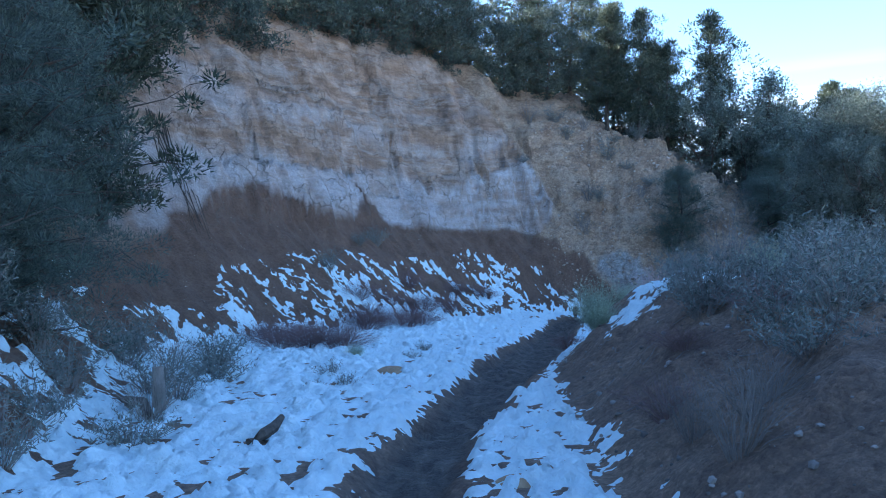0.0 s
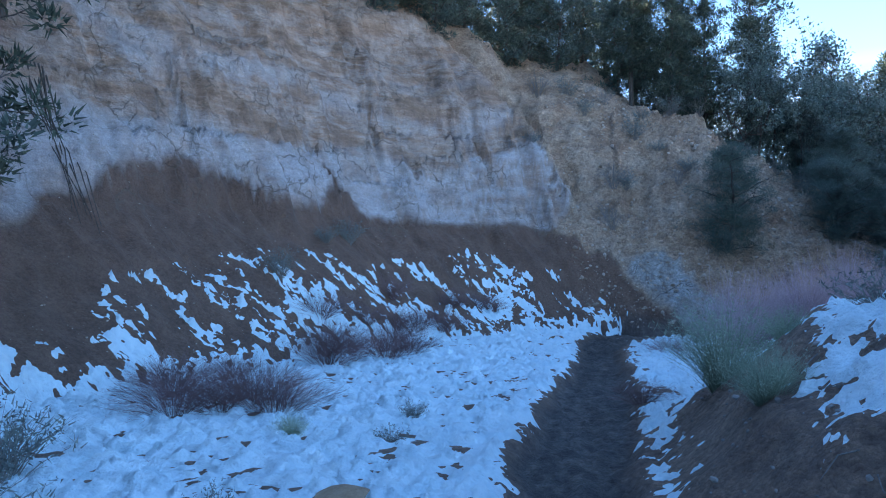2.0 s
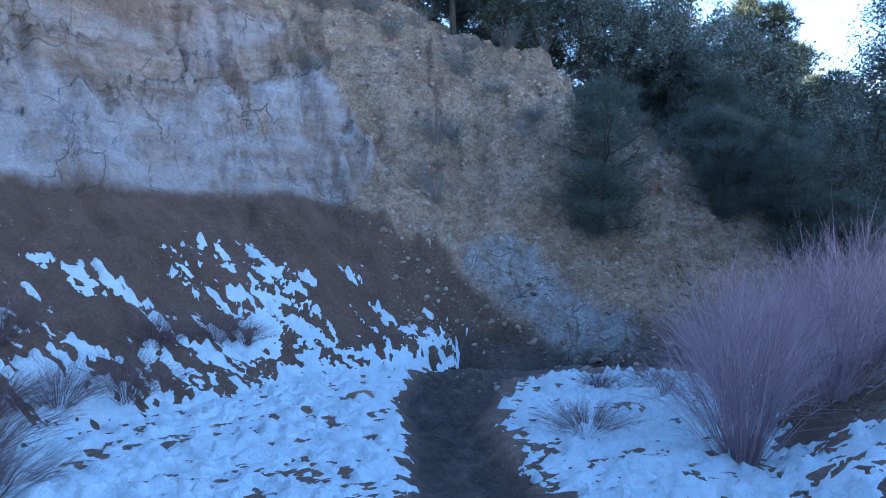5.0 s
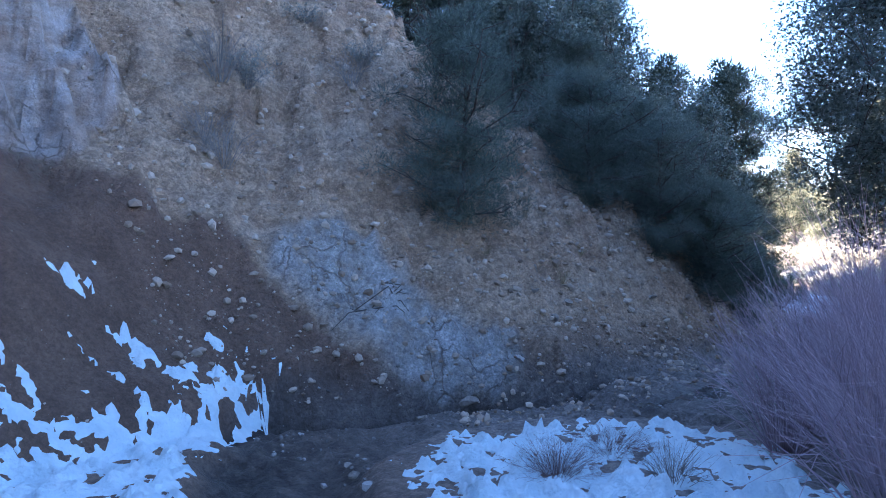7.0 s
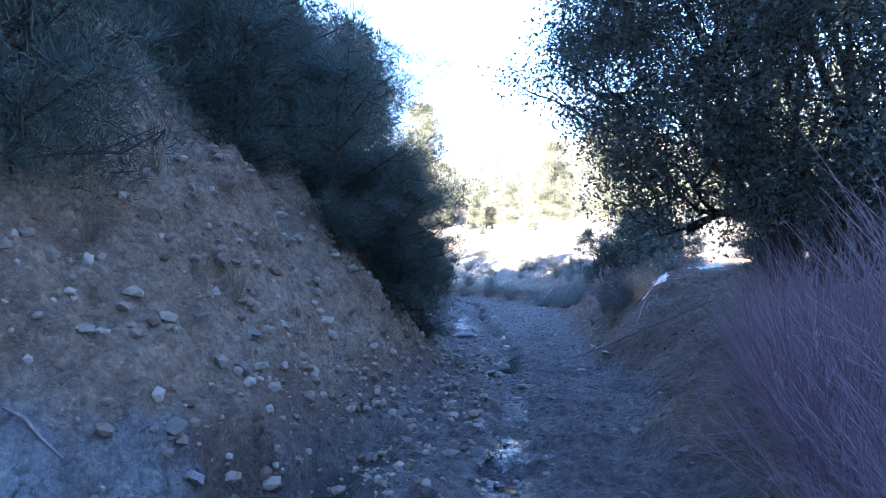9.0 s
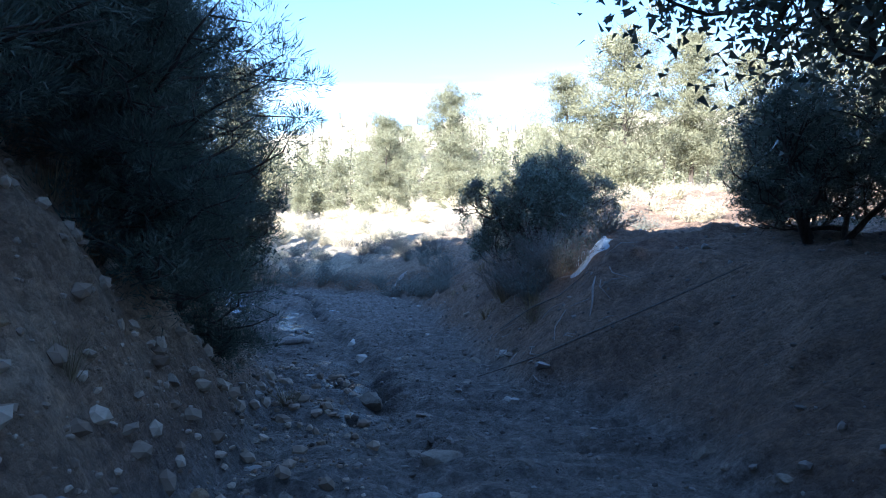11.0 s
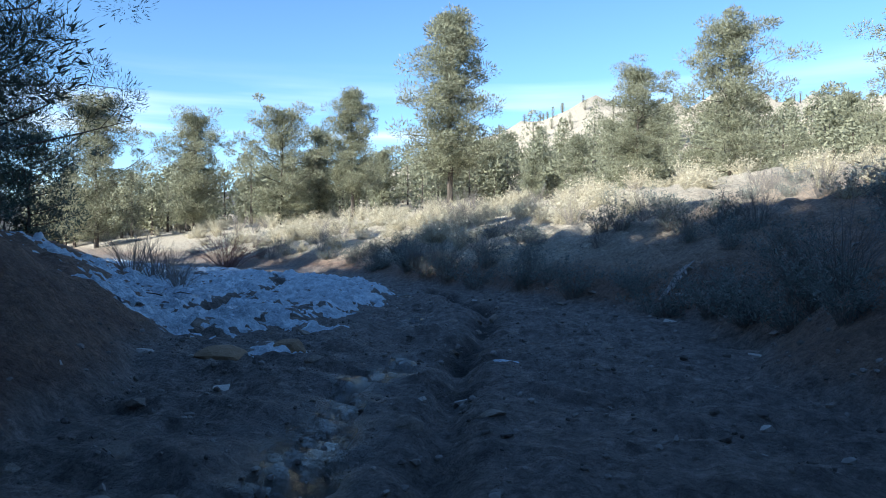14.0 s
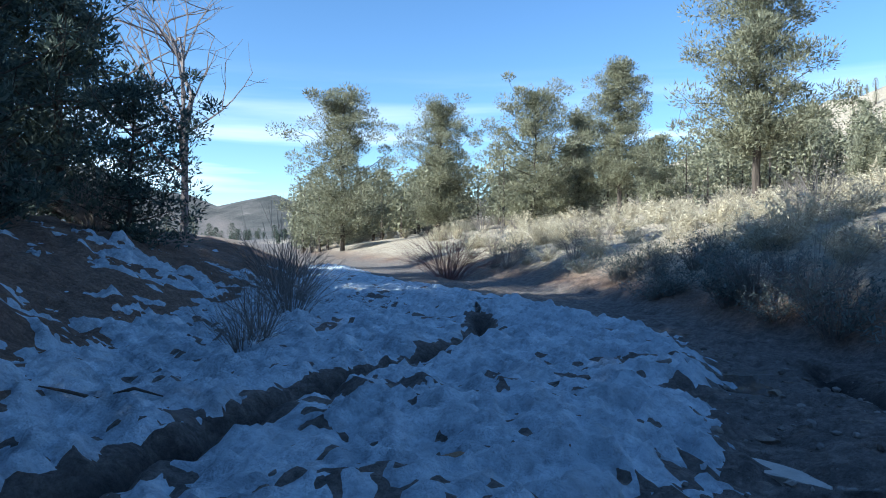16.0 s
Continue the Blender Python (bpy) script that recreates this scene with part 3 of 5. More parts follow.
WILLOW_TWIG = leaf_material("willow_twigs", (.36, .25, .28), (.68, .51, .555))
BARK = bark_material("bark", (.035, .028, .023), (.12, .095, .075))
GREY_TWIG = bark_material("grey_twigs", (.13, .115, .10), (.32, .28, .25))
SNAG_BARK = bark_material("snag_bark", (.13, .105, .095), (.33, .28, .26))
DEAD_BARK = bark_material("dead_bark", (.26, .22, .20), (.52, .47, .43))
STONE = stone_material("stone", (.20, .165, .135), (.40, .35, .30))
STONE_TAN = stone_material("tan_stone", (.26, .17, .10), (.40, .28, .18))
STONE_WHITE = stone_material("pale_stone", (.42, .40, .37), (.66, .63, .60))


# ---- ground and snow ----
def lines(a, b, step, low, high, grow=1.1):
    core = list(np.arange(a, b, step))
    left, right, s = [], [], step
    v = a
    while v > low:
        s = min(s * grow, 60)
        v -= s
        left.append(v)
    s, v = step, core[-1]
    while v < high:
        s = min(s * grow, 60)
        v += s
        right.append(v)
    return np.array(left[::-1] + core + right)


def sheet(name, x, y, z, faces, material):
    me = bpy.data.meshes.new(name)
    me.vertices.add(len(x))
    me.vertices.foreach_set("co", np.stack([x, y, z], 1).astype(np.float32).ravel())
    me.loops.add(faces.size)
    me.loops.foreach_set("vertex_index", faces.astype(np.int32).ravel())
    me.polygons.add(len(faces))
    me.polygons.foreach_set("loop_start", np.arange(0, faces.size, faces.shape[1], dtype=np.int32))
    me.polygons.foreach_set("use_smooth", np.ones(len(faces), bool))
    me.update(calc_edges=True)
    me.materials.append(material)
    return new(name, me)


def give(ob, name, values):
    a = ob.data.attributes.new(name, "FLOAT", "POINT")
    a.data.foreach_set("value", np.clip(values, 0, 1).astype(np.float32))


def quads(nx, ny):
    i = np.arange(nx * ny).reshape(ny, nx)
    return np.stack([i[:-1, :-1], i[:-1, 1:], i[1:, 1:], i[1:, :-1]], -1).reshape(-1, 4)


gx, gy = lines(-7, 33, .075, -1200, 1500), lines(4.5, 42, .075, -900, 1800)
GX, GY = (a.ravel() for a in np.meshgrid(gx, gy))
P = plan(GX, GY)
earth = tagged(sheet("ground", GX, GY, P["z"], quads(len(gx), len(gy)), EARTH), "brown earth ravine with a pale cut cliff and muddy wash", "ground", kind="structure")
on_cliff = smooth(4.0, 5.2, P["sl"]) * np.where(P["sl"] > 9, smooth(-.06, .06, np.interp(P["z"], CORNER_Z, CORNER_X) - GX + .12 * fbm(GX * 3, P["z"] * 3, 104, 3)), 1.0)
give(earth, "face", on_cliff * smooth(2.0, 2.9, P["up"]) * (1 - smooth(9.0, 13, P["dl"])))
# pale layers: the wide one above the slump, a thinner one over it, and thin seams near the corner
high_edge = np.interp(P["sl"], [5, 6, 6.4, 7.8, 8.8, 9.05, 9.8, 10.5, 11.1, 11.65, 12], [5.3, 5.25, 5.0, 4.9, 4.95, 5.1, 4.6, 4.8, 5.4, 5.9, 5.6])
wob = .5 * fbm(P["sl"] * 3.6, P["up"] * .8, 103, 5)
band = smooth(-.16, .16, high_edge + 1.5 * wob - P["up"])
tilted = P["up"] - .22 * (P["sl"] - 9) + .12 * fbm(P["sl"] * 3, P["up"], 113, 2)
for at, wide, much in ((2.9, .1, .5), (3.35, .09, .8), (3.9, .14, .9), (4.35, .08, .8)):
    band = band * (1 - much * np.exp(-(((tilted - at) / wide) ** 2)) * smooth(9.6, 10.4, P["sl"]))
second = np.interp(P["sl"], [5, 6.25, 6.8, 7.5, 8.6, 9.0, 9.8, 10.9, 11.5], [7.8, 7.4, 6.6, 6.6, 6.8, 6.5, 5.85, 6.4, 7.0])
band = np.maximum(band, .55 * smooth(-.2, .14, .3 + 1.2 * wob - np.abs(P["up"] - second + .6 * wob)))
third = second + 1.5 + .5 * wob
band = np.maximum(band, .35 * smooth(-.14, .12, .14 + .8 * wob - np.abs(P["up"] - third)))
give(earth, "pale", .72 * band * on_cliff * np.clip(1 + 1.3 * fbm(P["sl"] * 6, P["up"] * 1.6, 115, 4), .3, 1.2))
give(earth, "blue", P["blue"])
spur = smooth(11.2, 12.4, P["sl"]) * (1 - smooth(18.5, 21, P["sl"])) * smooth(.1, .6, P["dl"])
spur = np.maximum(spur, (1 - on_cliff) * smooth(2.0, 2.6, P["up"]) * (P["sl"] > 9) * (P["sl"] < 20))
give(earth, "scree", spur * (1 - smooth(8, 14, P["dl"])))
give(earth, "mud", P["mud"])
give(earth, "wash", P["wash"] * np.interp(GX, [4.5, 5.5, 6.5, 9.5, 13, 24, 40], [1, .7, .42, .36, .36, .34, .28]) * (1 - P["blue"]))
give(earth, "wet", P["wet"])
give(earth, "rut_shade", P["rut_shade"])
give(earth, "gravel", (1 - smooth(.0, .25, np.maximum(P["dl"], P["dr"]))) * smooth(4, 8, GX) * (1 - P["blue"]))
# dry flat, spread down the bank to put the sun there into colour
give(earth, "dry", smooth(21.5, 24.5, P["sr"]) * smooth(.4, 1.2, P["dr"]) + P["far"])
give(earth, "range", smooth(130, 220, np.hypot(GX - 22, GY - 30)))



def sample(x, y, *names):
    """What the plan says at x, y, between the points of the sheet."""
    i, j = int(np.clip(np.searchsorted(gx, x) - 1, 0, len(gx) - 2)), int(np.clip(np.searchsorted(gy, y) - 1, 0, len(gy) - 2))
    u, v = (x - gx[i]) / (gx[i + 1] - gx[i]), (y - gy[j]) / (gy[j + 1] - gy[j])
    at, n = j * len(gx) + i, len(gx)
    return [P[k][at] * (1 - u) * (1 - v) + P[k][at + 1] * u * (1 - v) + P[k][at + n] * (1 - u) * v + P[k][at + n + 1] * u * v for k in names]


def ground(x, y):
    return sample(x, y, "z")[0]


def between(x, y, names):
    """The plan at many points, between those of the sheet."""
    i, j = np.clip(np.searchsorted(gx, x) - 1, 0, len(gx) - 2), np.clip(np.searchsorted(gy, y) - 1, 0, len(gy) - 2)
    u, v = (x - gx[i]) / (gx[i + 1] - gx[i]), (y - gy[j]) / (gy[j + 1] - gy[j])
    at, n = j * len(gx) + i, len(gx)
    out = {k: P[k][at] * (1 - u) * (1 - v) + P[k][at + 1] * u * (1 - v) + P[k][at + n] * (1 - u) * v + P[k][at + n + 1] * u * v for k in names}
    out["x"], out["y"] = x, y
    return out


def snow_cover(name, label, x0, x1, y0, y1, step, material, lumps=1.0):
    """A sheet of old snow with dents, worn through in places."""
    sx, sy = np.arange(x0, x1, step), np.arange(y0, y1, step)
    X, Y = (a.ravel() for a in np.meshgrid(sx, sy))
    q = between(X, Y, ("z", "dl", "dr", "sl", "wl", "chan", "icy", "icut"))
    depth = snow_depth(q)
    keep = (depth > -.06).reshape(len(sy), len(sx))
    cell = keep[:-1, :-1] & keep[:-1, 1:] & keep[1:, 1:] & keep[1:, :-1]
    f = quads(len(sx), len(sy))[cell.ravel()]
    used, f = np.unique(f, return_inverse=True)
    X, Y, depth, z = X[used], Y[used], depth[used], q["z"][used]
    dent = fbm(X * 5.2, Y * 5.2, 107, 3)
    lump = .05 * fbm(X * 2.1, Y * 2.1, 105, 3) - .26 * np.maximum(dent - .1, 0) + .13 * fbm(X * 8, Y * 8, 109, 3)
    lie = z + np.clip(depth, -.07, .09) + np.where(depth > 0, lumps * lump * smooth(0, .05, depth), 0)
    return tagged(sheet(name, X, Y, lie, f.reshape(-1, 4), material), label, "snow", kind="structure")


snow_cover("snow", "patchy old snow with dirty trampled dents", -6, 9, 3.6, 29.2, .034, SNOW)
snow_cover("snow_ice", "dented sheet of old snow and ice on the wash floor", 18.5, 34, 24.6, 46, .036, SHADED_ICE, .42)
snow_cover("snow_far", "far end of the snow and ice in the wash", 33.5, 41.5, 37, 56, .1, SHADED_ICE, .3)


# ---- plant and stone builders ----
def part(name, data, material, parent, label=""):
    v, f = data
    me = bpy.data.meshes.new(name)
    me.from_pydata(np.asarray(v).tolist(), [], [list(map(int, q)) for q in f])
    me.materials.append(material)
    ob = new(name, me)
    ob.parent = parent
    return tagged(ob, label, kind="stuff" if name in ("crown", "foliage", "branchwork") else "")


def thing(name, label, category, group="", kind=""):
    return tagged(new(name), label, category, group, kind)


class Heap:
    """Gathers vertices and faces."""

    def __init__(self):
        self.v, self.f, self.n = [], [], 0

    def put(self, v, f):
        self.v.append(np.asarray(v, float))
        self.f += [[i + self.n for i in q] for q in f]
        self.n += len(v)

    def data(self):
        return np.concatenate(self.v) if self.v else np.zeros((0, 3)), self.f


def tube(heap, points, radii, sides=4):
    points = [np.asarray(p, float) for p in points]
    rings = []
    for n, p in enumerate(points):
        way = points[min(n + 1, len(points) - 1)] - points[max(n - 1, 0)]
        way = way / (np.linalg.norm(way) + 1e-9)
        a = np.cross(way, (0.31, 0.95, 0.05) if abs(way[1]) < .9 else (1, 0, 0))
        a /= np.linalg.norm(a) + 1e-9
        b = np.cross(way, a)
        ang = np.arange(sides) * 2 * np.pi / sides
        rings.append(p + radii[n] * (np.cos(ang)[:, None] * a + np.sin(ang)[:, None] * b))
    f = []
    for n in range(len(points) - 1):
        for k in range(sides):
            f.append([n * sides + k, n * sides + (k + 1) % sides, (n + 1) * sides + (k + 1) % sides, (n + 1) * sides + k])
    f.append([(len(points) - 1) * sides + k for k in range(sides)])
    heap.put(np.concatenate(rings), f)


def flakes(rng, centres, length, width, up=.3, each=1, spread=.0, blade=False, ways=None):
    """Small pointed leaves, folded along the middle, or plain needles (blade), round the centres."""
    c = np.repeat(np.asarray(centres), each, 0)
    c = c + rng.normal(0, 1, c.shape) * spread
    n = len(c)
    way = rng.normal(0, 1, (n, 3))
    way[:, 2] = way[:, 2] * .8 + up
    if ways is not None:
        way = way * .35 + ways
    way /= np.linalg.norm(way, axis=1)[:, None]
    side = np.cross(way, rng.normal(0, 1, (n, 3)))
    side /= np.linalg.norm(side, axis=1)[:, None] + 1e-9
    ln = length * rng.uniform(.6, 1.3, (n, 1))
    wd = width * rng.uniform(.6, 1.3, (n, 1))
    if blade:
        return np.stack([c - side * wd, c + side * wd, c + way * ln], 1).reshape(-1, 3), np.arange(n * 3).reshape(-1, 3)
    fold = np.cross(way, side) * wd * .35
    v = np.stack([c, c + way * ln * .5 + side * wd + fold, c + way * ln, c + way * ln * .5 - side * wd + fold], 1).reshape(-1, 3)
    i = np.arange(n)[:, None] * 4
    return v, np.concatenate([i + [0, 1, 2], i + [0, 2, 3]])


def conifer(seed, height, radius, bare, limbs, pads, tufts, leaf, bark, length, width, label, name="pine_tree", lean=.03, clump=.22, round_top=.0):
    """A pine: trunk with limbs that fork near their ends, and a crown of separate clumps of needles set on the outer twigs."""
    rng = np.random.default_rng(seed)
    tree = thing(name, label, "tree")
    wood, spots, ways = Heap(), [], []
    sway = rng.normal(0, lean, (7, 2)).cumsum(0) * height * .25
    sway -= sway[0]
    zs = np.linspace(-.25, height, 7)
    trunk = np.column_stack([sway, zs])
    tube(wood, trunk, np.linspace(height * .018, .015, 7), 7)

    def bunch(c, r):
        d = rng.normal(0, 1, (tufts, 3))
        d /= np.linalg.norm(d, axis=1)[:, None]
        spots.append(c + d * (rng.uniform(.15, 1, (tufts, 1)) ** .6) * r * (1, 1, .62))
        ways.append(d + (0, 0, .45))

    lobe = rng.uniform(.75, 1.2, 9)
    for k in range(limbs):
        f = bare + (1 - bare) * ((k + rng.uniform()) / limbs) ** 1.2
        base = np.array([np.interp(f * height, zs, trunk[:, a]) for a in range(3)])
        ang = k * 2.4 + rng.uniform(-.6, .6)
        left = (1 - f) / (1 - bare)
        taper = min(1, left * (1.5 + round_top) + .1) ** (.85 - .3 * round_top) * min(1, .7 + (f - bare) * 2.5)
        prof = radius * taper * lobe[int(f * 8.9)] * rng.uniform(.5, 1.1)
        slope = rng.uniform(-.2, .3) + .45 * f
        out = np.array([math.cos(ang), math.sin(ang), 0])
        q = np.array([0, .35, .7, 1.0])
        pts = base + out * (prof * q)[:, None] + np.outer(prof * (slope * q + .18 * q * q), (0, 0, 1)) + rng.normal(0, .06 * prof, (4, 3)) * q[:, None]
        tube(wood, pts, [max(.01, min(.024, .018 * prof)), min(.017, .011 * prof + .004), min(.011, .007 * prof + .003), .004], 4)
        for w in np.linspace(.22 if prof > .7 else .5, 1.0, pads):
            p = np.array([np.interp(w, q, pts[:, b]) for b in range(3)])
            c = p + rng.normal(0, .13 * prof + .06, 3) * (1, 1, .6)
            tube(wood, [p, c], [.009, .004], 3)
            bunch(c, clump * rng.uniform(.65, 1.45))
    for _ in range(3):
        bunch(trunk[-1] + rng.normal(0, .1, 3) - (0, 0, rng.uniform(0, .5)), clump * .8)
    part("trunk", wood.data(), bark, tree)
    part("crown", flakes(rng, np.concatenate(spots), length, width, blade=True, ways=np.concatenate(ways)), leaf, tree)
    return tree


def broadleaf(seed, height, radius, leaves, leaf_len, leaf, bark, label, name="oak_tree", stems=3, up=.9, fills=60, clear=.15, thick=.026):
    """A spreading tree: forked stems, limbs and twigs, with leaves at the twig ends."""
    rng = np.random.default_rng(seed)
    tree = thing(name, label, "tree")
    wood, ends = Heap(), []

    def grow(p, way, ln, r, level):
        pts, q, w = [p], p, way
        for _ in range(3):
            w = w + rng.normal(0, .22, 3)
            w[2] += .05
            w /= np.linalg.norm(w)
            q = q + w * ln / 3
            pts.append(q)
        tube(wood, pts, np.linspace(r, r * .55, 4), 6 if level < 2 else 3)
        if level >= 4 or r < .006:
            ends.append(pts[-1])
            ends.append(pts[-2])
            return
        for _ in range(3 if level < 3 else 3):
            a = rng.normal(0, 1, 3)
            a[2] = a[2] * .6 + .15
            a /= np.linalg.norm(a)
            v = w * .75 + a * .8
            v[2] = max(v[2], .02 if level < 3 else -.2)
            grow(pts[-1] if rng.uniform() < .6 else pts[2], v / np.linalg.norm(v), ln * rng.uniform(.62, .85), r * .58, level + 1)

    for s in range(stems):
        a = s * 2 * math.pi / stems + rng.uniform(0, 1)
        w = np.array([math.cos(a) * .55, math.sin(a) * .55, up])
        grow(np.array([math.cos(a) * .1, math.sin(a) * .1, -.2]), w / np.linalg.norm(w), height * .33, height * thick, 0)
    ends = np.array(ends)
    span = np.array([radius / max(np.percentile(np.abs(ends[:, :2]), 97), .1)] * 2 + [height / max(ends[:, 2].max(), .1)])
    # twigs that fill the crown evenly
    fill = rng.normal(0, 1, (fills, 3))
    fill *= (rng.uniform(.35, 1, fills) ** .5 / np.linalg.norm(fill, axis=1))[:, None]
    fill = (fill * (radius, radius, height * (1 - clear) * .5) + (0, 0, height * (.5 + clear * .5))) / span
    near = []
    for p in fill:
        q = ends[np.argmin(((ends - p) ** 2).sum(1))]
        if np.linalg.norm(p - q) > .16 * height:
            continue
        near.append(p)
        tube(wood, [q, (p + q) / 2 + rng.normal(0, .05, 3), p], [.012, .008, .004], 3)
    ends = np.concatenate([ends[ends[:, 2] * span[2] > clear * height], near])
    v, f = wood.data()
    part("trunk", (v * span, f), bark, tree)
    per = max(1, int(leaves / len(ends)))
    part("crown", flakes(rng, ends * span, leaf_len, leaf_len * .3, .1, per, .085 * height / 4, True), leaf, tree)
    return tree


def brush(seed, name, label, category, n, height, spread, width, stem_mat, leaf_mat=None, leaves=0, leaf_len=.05, leaf_w=.012, droop=.25, low=.3, group="", twig=0, mains=0):
    """A bush: many thin stems from one base, bending outward, some with leaves along their upper part."""
    rng = np.random.default_rng(seed)
    bush = thing(name, label, category, group)
    stems, spots = Heap(), []
    for k in range(n):
        a, lean = rng.uniform(0, 2 * math.pi), rng.uniform(0, 1) ** .6
        out = np.array([math.cos(a), math.sin(a), 0])
        h = height * rng.uniform(.55, 1.05) * (1 - .35 * lean**2)
        base = out * spread * .16 * rng.uniform(0, 1) + (0, 0, -.05)
        tip = base + out * spread * lean + (0, 0, h)
        mid = base + out * spread * lean * (.35 + droop * .3) + np.array([0, 0, h * (.5 + droop * .35)]) + rng.normal(0, .03 * height, 3)
        if k < mains:
            one = Heap()
            tube(one, [base, mid, tip], [width * 2.2, width * 1.6, width * .4], 5)
            part("main_stem", one.data(), stem_mat, bush)
        tube(stems, [base, mid, tip], [width, width * .7, width * .25], 3)
        for _ in range(twig):
            q = rng.uniform(.35, .85)
            p = base + (mid - base) * min(1, q * 2) + (tip - mid) * max(0, q * 2 - 1)
            tube(stems, [p, p + (tip - mid) * rng.uniform(.3, .7) + rng.normal(0, .1 * height, 3)], [width * .5, width * .2], 3)
        if leaves:
            for q in rng.uniform(low, 1.05, leaves):
                p = base + (mid - base) * min(1, q * 2) + (tip - mid) * max(0, q * 2 - 1)
                spots.append(p + rng.normal(0, .035 * height, 3))
    part("branchwork", stems.data(), stem_mat, bush)
    if leaves:
        part("foliage", flakes(rng, np.array(spots), leaf_len, leaf_w, .6, blade=True), leaf_mat, bush)
    return bush


def rock(seed, name, label, material, flat=.6):
    """A worn, faceted stone about a metre across before scaling."""
    bm = bmesh.new()
    bmesh.ops.create_icosphere(bm, subdivisions=3, radius=.5)
    rng = np.random.default_rng(seed)
    cuts = [(Vector(rng.normal(0, 1, 3)).normalized(), rng.uniform(.22, .4)) for _ in range(13)]
    for v in bm.verts:
        for nrm, far in cuts:
            over = v.co.dot(nrm) - far
            if over > 0:
                v.co -= nrm * over * .98
        v.co += v.co.normalized() * .03 * noise.noise(v.co * 5 + Vector((seed, 0, 0)))
        v.co.z *= flat
    me = bpy.data.meshes.new(name)
    bm.to_mesh(me)
    bm.free()
    me.materials.append(material)
    return tagged(new(name, me), label, "rock")


RNG = random.Random(7)


def stand(x, y, turn=None, size=1.0, sink=.03, tilt=0.0, tall=None):
    """A pose on the ground."""
    turn = RNG.uniform(0, 360) if turn is None else turn
    return pose(x, y, ground(x, y) - sink, RNG.uniform(-tilt, tilt), RNG.uniform(-tilt, tilt), turn) @ Matrix.Diagonal((size, size, tall or size, 1))


class Kind:
    """A kind of thing with a few variants: the first places use the built ones, later places are copies."""

    def __init__(self, *variants):
        self.variants, self.used, self.count = list(variants), set(), 0

    def at(self, m, label="", group=""):
        k = self.count % len(self.variants)
        self.count += 1
        ob = self.variants[k]
        if k in self.used:
            ob = copy_thing(ob, m)
            ob.matrix_basis = m
        else:
            self.used.add(k)
            ob.matrix_basis = m
        return tagged(ob, label, group=group)


# ---- trees ----
pines = Kind(*[conifer(20 + k, h, r, b, int(h * 5.5), 4, 75, PINE_LEAF, BARK, .17, .026, "dark green pinyon pine standing on the slope's crest, some added only for shade", clump=.36)
               for k, (h, r, b) in enumerate(((7.5, 1.7, .14), (6.5, 1.9, .08), (8.5, 1.7, .22), (5.5, 1.8, .05), (7.0, 1.5, .26)))])
far_pines = Kind(*[conifer(40 + k, h, r, b, int(h * 8), 4, 190, PINE_SUNLIT, BARK, .135, .021, "sunlit grey-green pinyon pine in the valley", clump=.5, round_top=t)
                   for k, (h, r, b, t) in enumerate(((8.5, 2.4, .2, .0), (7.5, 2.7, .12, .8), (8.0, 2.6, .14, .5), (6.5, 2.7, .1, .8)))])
mid_pines = Kind(*[conifer(50 + k, h, r, .05, int(h * 7), 4, 60, PINE_SUNLIT, BARK, .24, .045, "pale sunlit pinyon pine beyond the dry flat", clump=.55, round_top=.4)
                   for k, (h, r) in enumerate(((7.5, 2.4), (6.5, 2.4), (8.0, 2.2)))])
junipers = Kind(*[conifer(60 + k, h, r, b, int(h * 8), 4, 75, JUNIPER_LEAF, BARK, .14, .025, "dense dark juniper growing from the earth bank, some added only for shade", "juniper_tree", .05, .34, .8)
                  for k, (h, r, b) in enumerate(((4.5, 2.0, .0), (3.6, 1.8, .0), (5.2, 2.2, .0)))])
near_junipers = Kind(*[conifer(70 + k, h, r, b, int(h * 11), 6, 240, JUNIPER_LEAF, BARK, .08, .0062, "large blue-green juniper on the bank beside the wash", "juniper_tree", .05, .27, .8)
                       for k, (h, r, b) in enumerate(((4.6, 2.0, .0), (3.8, 1.8, .0)))])
bank_trees = Kind(*[conifer(80 + k, h, r, .0, int(h * 18), 6, 170, DARK_LEAF, BARK, .09, .0045, "dark feathery evergreen shrub rooted in the stony slope", "evergreen_shrub", .06, .24, .9)
                    for k, (h, r) in enumerate(((2.9, 1.05), (2.3, 1.1), (2.6, 1.2)))])
small_oaks = Kind(*[broadleaf(85 + k, h, r, 40000, .046, OAK_LEAF, BARK, "dark scrub oak on the bank of the wash", "scrub_oak", 5, .8, 160)
                    for k, (h, r) in enumerate(((2.3, 1.1), (2.6, 1.3)))])
the_oak = Kind(broadleaf(90, 6.5, 2.6, 240000, .052, OAK_LEAF, BARK, "large dark oak leaning over the wash from the bank", "oak_tree", 6, 1.3, 1300, .13, .016))

airy = Kind(*[broadleaf(95 + k, h, 1.5, 8000, .09, OAK_LEAF, BARK, "slender open-crowned oak on the crest of the slope", "oak_tree", 2, 1.6, 120, .25, .014)
              for k, h in enumerate((4.6, 3.8))])
for x, y, s in ((10.8, 33.2, .9), (12.2, 32.6, 1.0), (13.5, 32.2, .95), (14.9, 31.9, .9), (16.4, 31.6, .85), (17.6, 31.4, .7), (14.2, 33.6, 1.1), (14.2, 36.5, 1.6), (16.0, 37.2, 1.7), (17.8, 37.0, 1.6), (19.6, 37.8, 1.7), (21.4, 38.4, 1.7), (12.6, 36.6, 1.5)):
    airy.at(stand(x, y, None, s, .1))
